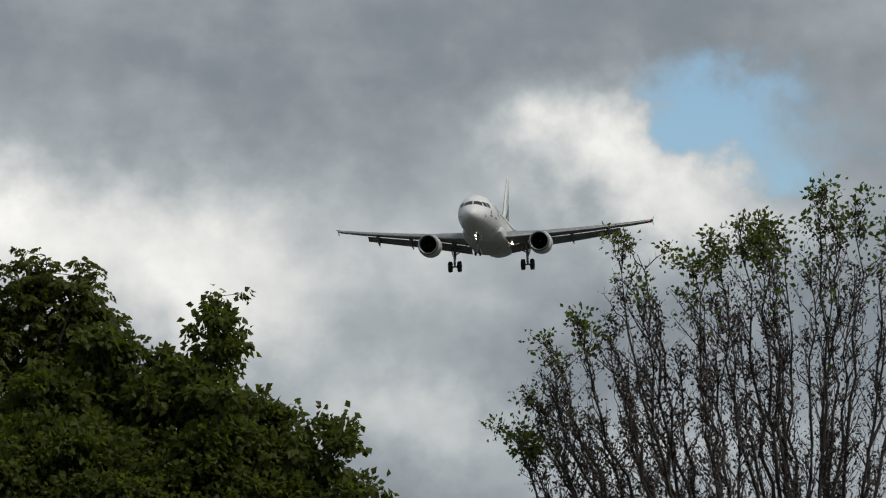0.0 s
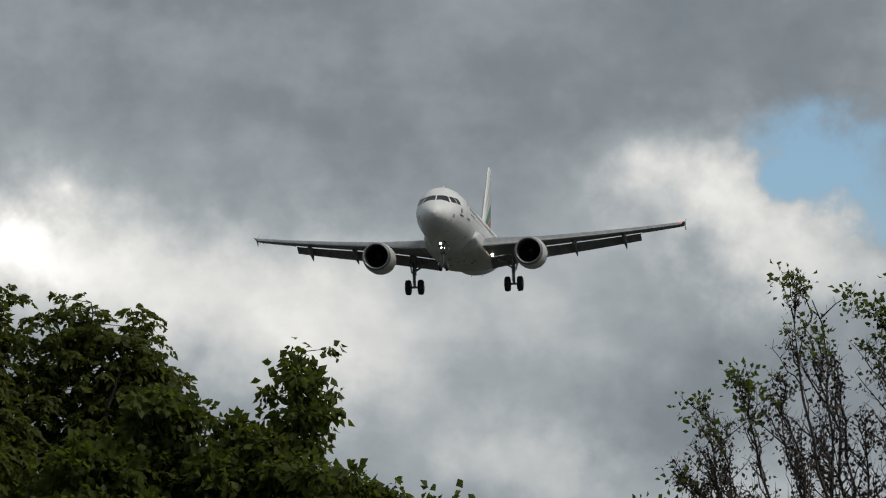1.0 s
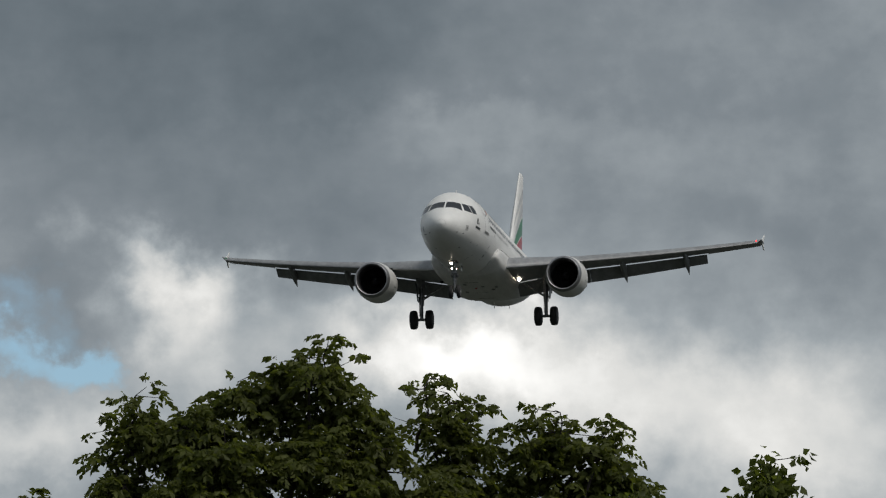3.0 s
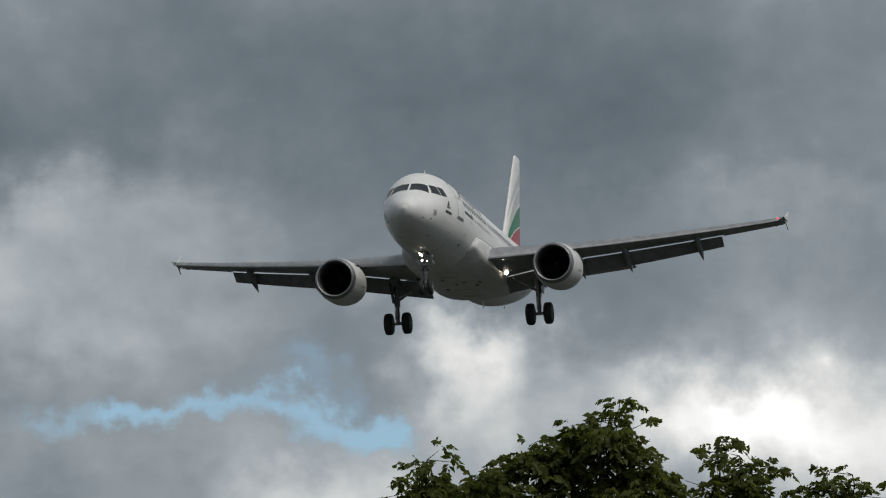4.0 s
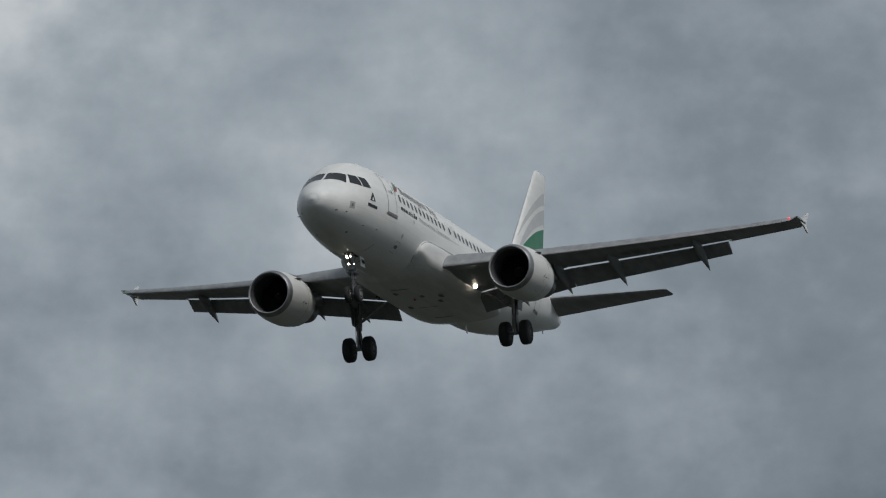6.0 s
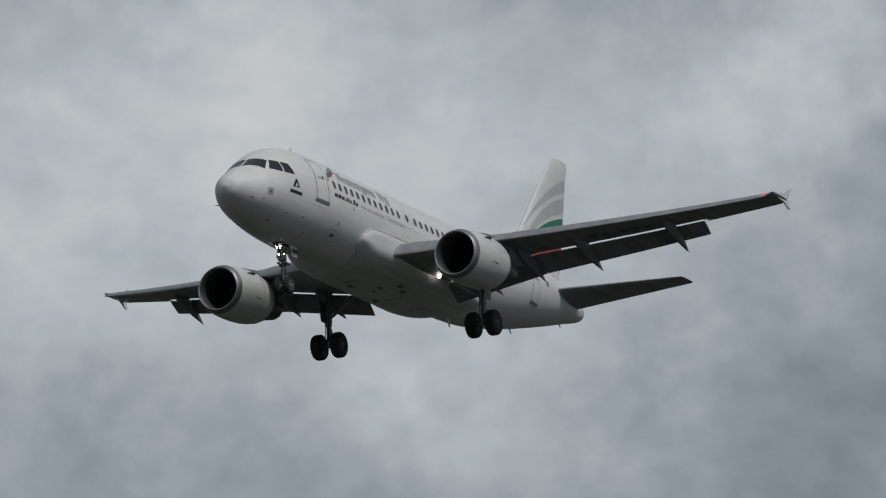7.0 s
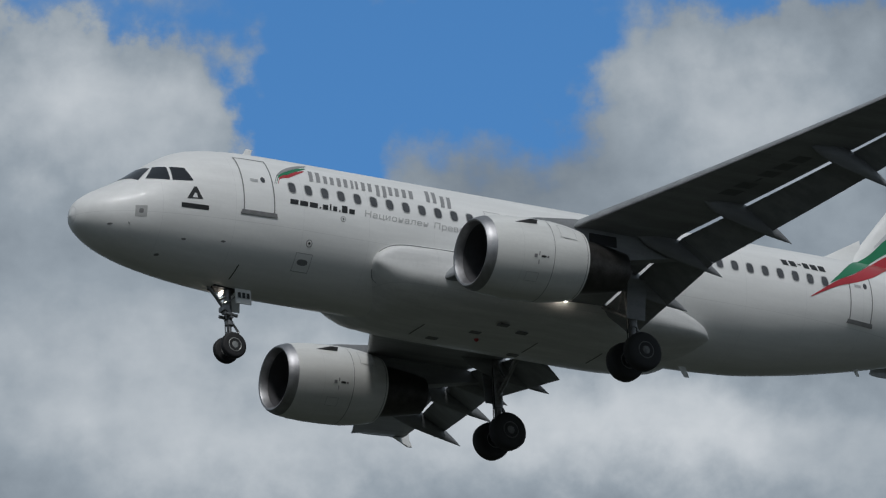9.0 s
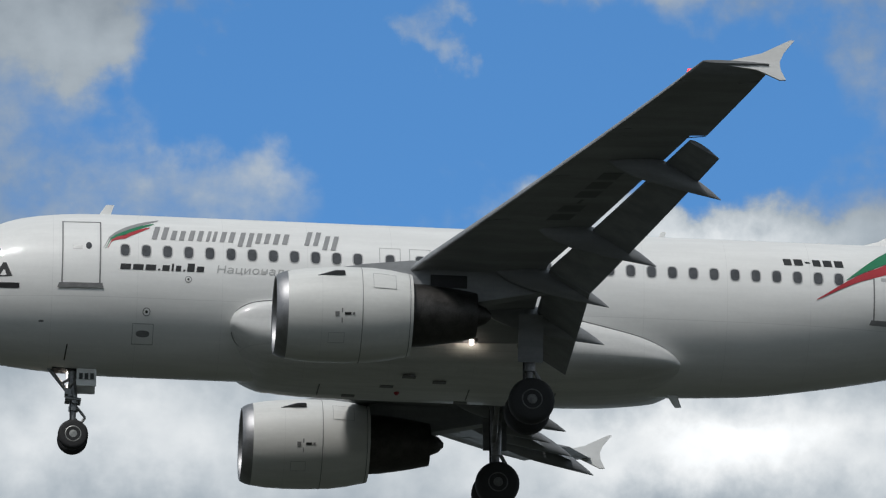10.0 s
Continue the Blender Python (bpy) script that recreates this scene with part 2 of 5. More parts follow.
def skin_paint(name, colour, streak=0.10, laps=()):
    """Aircraft paint: skin panels with thin dark joints, oil streaks that run aft, a soft gloss."""
    m = bpy.data.materials.new(name)
    m.use_nodes = True
    t = m.node_tree
    g = Graph(t)
    p = t.nodes["Principled BSDF"]
    xyz = t.nodes.new("ShaderNodeTexCoord").outputs["Object"]
    run, _ = g.noise(g.vec("MULTIPLY", xyz, (0.35, 2.5, 2.5)), 1.0, 6.0, 0.6)
    spot, _ = g.noise(xyz, 9.0, 4.0, 0.6)
    s = t.nodes.new("ShaderNodeSeparateXYZ")
    g.put(s.inputs[0], xyz)
    # joints round the tube every 2.13 m
    cell = g.math("ABSOLUTE", g.math("SUBTRACT", g.math("FRACT", g.math("DIVIDE", s.outputs[0], 2.132)), 0.5))
    joint = g.smooth(cell, 0.4965, 0.4995)
    for z in laps:
        lap = g.smooth(g.math("ABSOLUTE", g.math("SUBTRACT", s.outputs[2], z)), 0.014, 0.004)
        joint = g.math("MAXIMUM", joint, g.math("MULTIPLY", lap, 0.8))
    f = g.smooth(g.math("ADD", g.math("MULTIPLY", run, 0.8), g.math("MULTIPLY", spot, 0.2)), 0.35, 0.7)
    low = tuple(c * (1 - 2 * streak) for c in colour)
    col = g.mix(f, low, tuple(colour))
    col = g.mix(g.math("MULTIPLY", joint, 0.22), col, tuple(c * 0.35 for c in colour))
    g.put(p.inputs["Base Color"], col)
    g.put(p.inputs["Roughness"], g.math("MULTIPLY_ADD", spot, 0.25, 0.36))
    p.inputs["Coat Weight"].default_value = 0.15
    n = t.nodes.new("ShaderNodeBump")
    n.inputs["Strength"].default_value, n.inputs["Distance"].default_value = 0.08, 0.02
    g.put(n.inputs["Height"], g.math("ADD", run, g.math("MULTIPLY", joint, -0.6)))
    t.links.new(n.outputs[0], p.inputs["Normal"])
    return m


WHITE = skin_paint("white_paint", (0.82, 0.82, 0.80), 0.05, (-0.62,))
BELLY = skin_paint("grimy_white_paint", (0.76, 0.758, 0.74), 0.10, (-1.7,))
GREY_WING = skin_paint("grey_wing_paint", (0.30, 0.31, 0.32), 0.16)
GREY_FLAP = skin_paint("grey_flap_paint", (0.26, 0.27, 0.28), 0.16)
COWL = skin_paint("cowl_paint", (0.74, 0.74, 0.71), 0.07)
LIP = material("polished_lip", (0.40, 0.40, 0.41), 0.5, 1.0, 0.12, 6)
DUCT = material("duct_grey", (0.10, 0.10, 0.105), 0.5, 0.2, 0.15, 4)
FAN = material("fan_titanium", (0.07, 0.07, 0.075), 0.4, 0.7, 0.2, 5)
HOT = material("burnt_metal", (0.10, 0.095, 0.09), 0.45, 0.8, 0.25, 3)
# near-black that paints in the shade inside ducts and openings
DARK = material("painted_cavity_dark", (0.03, 0.03, 0.032), 0.7, 0.0, 0.2, 4)
RUBBER = material("tyre_rubber", (0.022, 0.022, 0.023), 0.75, 0.0, 0.2, 8, 0.3)
STEEL = material("gear_steel", (0.30, 0.30, 0.30), 0.4, 0.6, 0.25, 7)
HUB = material("wheel_hub", (0.40, 0.40, 0.38), 0.4, 0.5, 0.2, 9)
# darker hub metal for the main wheels
HUB_DARK = material("dark_wheel_hub", (0.19, 0.19, 0.185), 0.55, 0.4, 0.3, 9)
GLASS = material("cockpit_glass", (0.02, 0.022, 0.026), 0.08, 0.0, 0.1, 3, spec=0.7)
PANE = material("cabin_pane", (0.095, 0.098, 0.104), 0.15, 0.0, 0.2, 5)
RIM = material("window_rim", (0.50, 0.50, 0.49), 0.4, 0.3, 0.1, 6)
LINE = material("panel_gap", (0.22, 0.22, 0.22), 0.6, 0.0, 0.15, 6)
LETTER = material("grey_letter", (0.30, 0.30, 0.30), 0.4, 0.0, 0.08, 4)
PALE = material("pale_letter", (0.46, 0.46, 0.45), 0.4, 0.0, 0.08, 4)
WING_LETTER = material("faded_wing_letter", (0.15, 0.155, 0.16), 0.5, 0.0, 0.12, 4)
BLACK = material("black_letter", (0.02, 0.02, 0.02), 0.4, 0.0, 0.1, 4)
GREEN = material("flag_green", (0.02, 0.20, 0.09), 0.35, 0.0, 0.08, 1.5)
RED = material("flag_red", (0.42, 0.03, 0.04), 0.35, 0.0, 0.08, 1.5)
SILVER = material("silver_grey_paint", (0.56, 0.57, 0.57), 0.35, 0.0, 0.06, 1.5)
LAMP = material("lit_lamp", (1.0, 0.86, 0.70), 0.3, glow=14.0)
RED_LAMP = material("red_lamp", (0.9, 0.04, 0.05), 0.3, glow=1.6)
BARK = material("bark", (0.048, 0.040, 0.034), 0.85, 0.0, 0.25, 3.0, 0.6, 40)
TWIG = material("twig_bark", (0.060, 0.048, 0.042), 0.85, 0.0, 0.25, 6.0, 0.4, 50)
SEED = material("dry_seed", (0.075, 0.055, 0.045), 0.8, 0.0, 0.25, 6.0)


def leaf_material(name, top, other):
    m = material(name, top, 0.6, 0.0, 0.22, 1.2, 0.0, 9.0, 0.18, second=other, island=True)
    t = m.node_tree
    p = t.nodes["Principled BSDF"]
    tr = t.nodes.new("ShaderNodeBsdfTranslucent")
    tr.inputs[0].default_value = (top[0] * 1.6, top[1] * 1.7, top[2] * 0.8, 1)
    mx = t.nodes.new("ShaderNodeMixShader")
    mx.inputs[0].default_value = 0.42
    t.links.new(p.outputs[0], mx.inputs[1])
    t.links.new(tr.outputs[0], mx.inputs[2])
    t.links.new(mx.outputs[0], t.nodes["Material Output"].inputs[0])
    return m


LEAF = leaf_material("leaf_green", (0.112, 0.132, 0.032), (0.052, 0.068, 0.018))
LEAF_PALE = leaf_material("leaf_pale_green", (0.120, 0.136, 0.038), (0.066, 0.080, 0.024))
LEAF_FRESH = leaf_material("leaf_fresh_green", (0.11, 0.14, 0.042), (0.07, 0.09, 0.03))
GRASS = material("grass", (0.032, 0.037, 0.026), 0.9, 0.0, 0.25, 0.05, 0.5, 3.0)


# ---- building blocks ----
def part(name, bm, mat, parent, label="", smooth=True):
    me = bpy.data.meshes.new(name)
    if isinstance(bm, tuple):
        me.from_pydata(bm[0], [], bm[1])
    else:
        bmesh.ops.recalc_face_normals(bm, faces=bm.faces)
        bm.to_mesh(me)
        bm.free()
    if smooth:
        me.polygons.foreach_set("use_smooth", [True] * len(me.polygons))
        me.set_sharp_from_angle(angle=radians(38))
    me.materials.append(mat)
    ob = new(name, me)
    ob.parent = parent
    if label:
        tagged(ob, label)
    return ob


def soft_curve(xs, ys, x):
    """Monotone cubic through the points."""
    xs, ys = np.array(xs, float), np.array(ys, float)
    h, d = np.diff(xs), np.diff(ys) / np.diff(xs)
    m = np.empty(len(xs))
    m[0], m[-1] = d[0], d[-1]
    for i in range(1, len(xs) - 1):
        m[i] = 0 if d[i - 1] * d[i] <= 0 else 2 * d[i - 1] * d[i] / (d[i - 1] + d[i])
    i = int(min(max(np.searchsorted(xs, x) - 1, 0), len(xs) - 2))
    u = (x - xs[i]) / h[i]
    return float((1 + 2 * u) * (1 - u) ** 2 * ys[i] + u * (1 - u) ** 2 * h[i] * m[i] + u * u * (3 - 2 * u) * ys[i + 1] + u * u * (u - 1) * h[i] * m[i + 1])


def loft(rings, bm=None, caps=(True, True), closed=True):
    bm = bm or bmesh.new()
    rows = [[bm.verts.new(p) for p in r] for r in rings]
    n = len(rows[0])
    for a, b in zip(rows, rows[1:]):
        for i in range(n if closed else n - 1):
            j = (i + 1) % n
            bm.faces.new((a[i], a[j], b[j], b[i]))
    if caps[0]:
        bm.faces.new(rows[0])
    if caps[1]:
        bm.faces.new(rows[-1])
    return bm


def tube(a, b, r0, r1, n=12, bm=None):
    a, b = Vector(a), Vector(b)
    q = (b - a).to_track_quat("Z", "Y").to_matrix()
    ring = lambda c, r: [c + q @ Vector((r * math.cos(6.28319 * i / n), r * math.sin(6.28319 * i / n), 0)) for i in range(n)]
    return loft([ring(a, r0), ring(b, r1)], bm)


def box(bm, centre, size, turn=None):
    m = Matrix.Translation(centre) @ (turn.to_4x4() if turn else Matrix()) @ Matrix.Diagonal((*size, 1))
    bmesh.ops.create_cube(bm, size=1.0, matrix=m)
    return bm


# ---- ground ----
GROUND = -1.6


def make_ground():
    bm = bmesh.new()
    n, size = 40, 4500.0
    rows = [[bm.verts.new((size * (2 * i / n - 1), size * (2 * j / n - 1), GROUND)) for i in range(n + 1)] for j in range(n + 1)]
    for j in range(n):
        for i in range(n):
            bm.faces.new((rows[j][i], rows[j][i + 1], rows[j + 1][i + 1], rows[j + 1][i]))
    ob = part("ground", bm, GRASS, None, smooth=False)
    tagged(ob, "level grass field under the approach path", "ground", kind="structure")


make_ground()

# ---- airplane: s runs aft from the nose, y to its port side, z up from the tube's axis ----
NOSE = 15.0


def at(s, y, z):
    return Vector((NOSE - s, y, z))


TOP_S, TOP_Z = (0, 0.12, 0.5, 1.0, 1.5, 2.0, 2.5, 3.0, 3.5, 4.2, 5, 6.2, 27.5, 30, 32, 33.6, 33.84), (-0.55, -0.20, 0.14, 0.42, 0.70, 1.06, 1.41, 1.69, 1.86, 1.98, 2.045, 2.07, 2.07, 1.97, 1.72, 1.36, 1.15)
LOW_S, LOW_Z = (0, 0.12, 0.5, 1.0, 1.5, 2.0, 3.0, 4.0, 5.0, 6.2, 19.5, 22, 24, 26, 28, 30, 32, 33.6, 33.84), (-0.55, -0.86, -1.15, -1.40, -1.56, -1.69, -1.87, -1.98, -2.04, -2.07, -2.07, -1.97, -1.70, -1.32, -0.86, -0.37, 0.15, 0.58, 0.75)
WID_S, WID_Y = (0, 0.12, 0.5, 1.0, 1.5, 2.0, 3.0, 4.0, 5.0, 6.2, 22.5, 25, 27.5, 30, 32, 33.6, 33.84), (0.02, 0.36, 0.74, 1.03, 1.26, 1.44, 1.68, 1.84, 1.93, 1.975, 1.975, 1.88, 1.62, 1.18, 0.72, 0.34, 0.18)


def section(s):
    zt, zb, w = soft_curve(TOP_S, TOP_Z, s), soft_curve(LOW_S, LOW_Z, s), soft_curve(WID_S, WID_Y, s)
    return (zt + zb) / 2, (zt - zb) / 2, w


def skin(s, z, side=1, off=0.0):
    """The point of the tube's side at that station and height."""
    zc, h, w = section(s)
    k = max(1 - ((z - zc) / h) ** 2, 0.0004)
    y = w * math.sqrt(k)
    nrm = Vector((0, y / w ** 2, (z - zc) / h ** 2)).normalized()
    return at(s, side * (y + off * nrm.y), z + off * nrm.z)


def skin_over(s, y, off=0.0):
    zc, h, w = section(s)
    z = zc + h * math.sqrt(max(1 - (y / w) ** 2, 0.0004))
    nrm = Vector((0.35, y / w ** 2, (z - zc) / h ** 2)).normalized()
    return at(s, y + off * nrm.y, z + off * nrm.z) + Vector((off * nrm.x, 0, 0))


def patch(corners, place, nu=4, nv=4, bm=None):
    """A curved plate over four corners given in the surface's own two coordinates."""
    bm = bm or bmesh.new()
    (a, b, c, d) = [Vector(p) for p in corners]
    rows = []
    for j in range(nv + 1):
        v = j / nv
        l, r = a.lerp(d, v), b.lerp(c, v)
        rows.append([bm.verts.new(place(*l.lerp(r, i / nu))) for i in range(nu + 1)])
    for j in range(nv):
        for i in range(nu):
            bm.faces.new((rows[j][i], rows[j][i + 1], rows[j + 1][i + 1], rows[j + 1][i]))
    return bm


def rounded(s, z, w, h, place, bm=None, power=4.0, n=20):
    bm = bm or bmesh.new()
    mid = bm.verts.new(place(s, z))
    ring = []
    for i in range(n):
        a = 6.28319 * i / n
        c, q = math.cos(a), math.sin(a)
        r = (abs(c) ** power + abs(q) ** power) ** (-1 / power)
        ring.append(bm.verts.new(place(s + w / 2 * r * c, z + h / 2 * r * q)))
    for i in range(n):
        bm.faces.new((mid, ring[i], ring[(i + 1) % n]))
    return bm


plane = new("passenger_airplane")
tagged(plane, "white twin-engine passenger airplane landing, gear and flaps down, lights lit", "airplane")


def make_fuselage():
    stations = [0.0, 0.03, 0.08, 0.15, 0.25, 0.4, 0.6, 0.8] + [1 + 0.25 * i for i in range(24)] + [7 + 1.0 * i for i in range(15)] + [22 + 0.5 * i for i in range(23)] + [33.3, 33.6, 33.76, 33.84]
    n = 72
    rings = []
    for s in stations:
        zc, h, w = section(s)
        h = max(h, 0.02)
        rings.append([at(s, w * math.cos(6.28319 * i / n), zc + h * math.sin(6.28319 * i / n)) for i in range(n)])
    body = part("fuselage", loft(rings), WHITE, plane, "gloss white fuselage with faint skin joints")
    # flight-deck windows
    for side in (1, -1):
        over = lambda s, y: skin_over(s, side * y, 0.012)
        flank = lambda s, z: skin(s, z, side, 0.012)
        part("windshield", patch([(1.31, 0.05), (1.68, 0.99), (2.13, 0.83), (1.94, 0.05)], over, 8, 6), GLASS, body, "dark windshield pane")
        part("side_window", patch([(1.86, 0.47), (2.46, 0.41), (2.49, 0.90), (2.20, 0.94)], flank, 6, 6), GLASS, body, "dark flight-deck side pane")
        part("side_window", patch([(2.53, 0.41), (3.10, 0.42), (2.93, 0.86), (2.56, 0.90)], flank, 6, 6), GLASS, body, "dark flight-deck side pane")
        # cabin windows
        w = [6.14 + 0.533 * i for i in range(35)]
        place = lambda s, z: skin(s, z, side, 0.006)
        proud = lambda s, z: skin(s, z, side, 0.011)
        for s in w[:12] + [12.82, 13.58] + w[15:]:
            rim = part("cabin_window", rounded(s, 0.62, 0.275, 0.385, place, None, 3.2), RIM, body)
            part("pane", rounded(s, 0.62, 0.22, 0.325, proud, None, 3.2), PANE, rim)
        # doors: outline, sill, small window
        for s0, s1, z0, z1, sill in ((4.56, 5.54, -0.36, 1.50, True), (25.15, 26.0, -0.45, 1.12, True)):
            door = part("cabin_door", patch([(s0 + .04, z0 + .04), (s1 - .04, z0 + .04), (s1 - .04, z1), (s0 + .04, z1)], place, 4, 14), WHITE, body, "white cabin door with grey edge")
            for q in ([(s0, z0), (s0 + .035, z0), (s0 + .035, z1), (s0, z1)], [(s1 - .035, z0), (s1, z0), (s1, z1), (s1 - .035, z1)], [(s0, z1 - .03), (s1, z1 - .03), (s1, z1), (s0, z1)]):
                part("door_edge", patch(q, proud, 2, 12), LINE, door)
            part("door_sill", patch([(s0 - .10, z0 - .05), (s1 + .08, z0 - .05), (s1 + .05, z0 + .07), (s0 - .05, z0 + .07)], lambda s, z: skin(s, z, side, 0.03), 6, 2), LINE, door, "dark grey door sill")
            part("door_window", rounded((s0 + s1) / 2 + .18, 0.72, 0.15, 0.2, proud, None, 2.0), PANE, door)
            part("door_handle", patch([((s0 + s1) / 2 - .22, .62), ((s0 + s1) / 2 + .02, .62), ((s0 + s1) / 2 + .02, .72), ((s0 + s1) / 2 - .22, .72)], proud, 2, 2), RIM, door)
        # emergency exits over the wing
        for s in (12.82, 13.58):
            exit_ = part("overwing_exit", patch([(s - .26, .16), (s + .26, .16), (s + .26, .98), (s - .26, .98)], lambda a, z: skin(a, z, side, 0.003), 3, 8), WHITE, body)
            for q in ([(s - .27, .15), (s - .25, .15), (s - .25, 1.0), (s - .27, 1.0)], [(s + .25, .15), (s + .27, .15), (s + .27, 1.0), (s + .25, 1.0)], [(s - .27, .98), (s + .27, .98), (s + .27, 1.0), (s - .27, 1.0)], [(s - .27, .15), (s + .27, .15), (s + .27, .17), (s - .27, .17)]):
                part("exit_edge", patch(q, place, 2, 8), PALE, exit_)
        # small fittings: static plate, probes, vents, drain
        plate = part("static_plate", patch([(1.45, -.76), (1.77, -.76), (1.77, -.45), (1.45, -.45)], place, 3, 3), PALE, body, "square grey sensor plate")
        part("sensor", rounded(1.61, -0.605, 0.12, 0.13, proud, None, 4), LINE, plate)
        for s, z, a, b in ((6.72, -0.94, .20, .20), (7.74, -0.11, .17, .17)):
            vent = part("port_ring", rounded(s, z, a, b, place, None, 2), LINE, body)
            part("port_cap", rounded(s, z, a * .8, b * .8, proud, None, 2), WHITE, vent)
            part("port_pin", rounded(s, z, a * .35, b * .35, lambda q, r: skin(q, r, side, .015), None, 2), BLACK, vent)
        frame_ = part("vent_panel", patch([(6.38, -1.64), (6.92, -1.64), (6.92, -1.20), (6.38, -1.20)], lambda a, z: skin(a, z, side, .003), 4, 4), WHITE, body, "square access panel")
        for q in ([(6.38, -1.64), (6.40, -1.64), (6.40, -1.20), (6.38, -1.20)], [(6.90, -1.64), (6.92, -1.64), (6.92, -1.20), (6.90, -1.20)], [(6.38, -1.22), (6.92, -1.22), (6.92, -1.20), (6.38, -1.20)], [(6.38, -1.64), (6.92, -1.64), (6.92, -1.62), (6.38, -1.62)]):
            part("panel_edge", patch(q, place, 3, 3), PALE, frame_)
        part("hinge_slot", patch([(4.72, -1.93), (4.755, -1.93), (4.80, -1.66), (4.765, -1.66)], place, 1, 5), BLACK, body, "short dark slot")
        part("outflow_vent", rounded(6.65, -1.42, .34, .14, place, None, 2.5), LINE, body, "dark oval vent")
        for s, z in ((2.94, -1.24), (4.1, -1.2), (2.37, -1.6), (.85, -.95)):
            part("drain_mark", rounded(s, z, .14, .05, place, None, 2), LINE, body)
        probe = tube(skin(1.35, -0.95, side), skin(1.35, -0.95, side) + Vector((.10, side * .12, -.02)), .02, .012, 6)
        part("air_probe", probe, STEEL, body)
        part("cargo_vent", patch([(26.95, .66), (27.28, .66), (27.28, .92), (26.95, .92)], place, 2, 2), LINE, body, "small dark square vent")
    # blade aerials on the back and belly
    for s, z, h, c in ((5.62, 2.05, .36, .34), (19.9, 2.06, .24, .2), (24.0, 2.05, .14, .14), (20.2, -2.02, -.36, .30), (26.4, -1.20, -.24, .2), (31.6, .09, -.16, .2)):
        bm = loft([[at(s - c / 2 + c * f, sg * .025 * math.sin(3.14159 * min(f * 1.4, 1)), z - .05 * np.sign(h)) for f, sg in ((0, 1), (.3, 1), (1, 1), (.3, -1))],
                   [at(s - c / 4 + c * .6 * f + abs(h) * .5, sg * .012, z + h) for f, sg in ((0, 1), (.3, 1), (1, 1), (.3, -1))]])
        part("blade_aerial", bm, WHITE, body)
    # closed stub at the tail; the outlet's dark hollow is only painted
    bm = loft([[at(33.83, .15 * math.cos(a), 0.95 + .14 * math.sin(a)) for a in np.linspace(0, 6.28319, 17)[:-1]], [at(33.9, .13 * math.cos(a), 0.95 + .12 * math.sin(a)) for a in np.linspace(0, 6.28319, 17)[:-1]]])
    part("exhaust_outlet", bm, DARK, body, "tail exhaust outlet, its hollow painted dark")
    for z, s, off in ((2.09, 14.6, 1), (-2.27, 13.2, -1)):
        bm = bmesh.new()
        bmesh.ops.create_uvsphere(bm, u_segments=12, v_segments=8, radius=.07, matrix=Matrix.Translation(at(s, 0, z)))
        part("beacon", bm, RED, body, "red anti-collision beacon")
    return body


fuselage = make_fuselage()


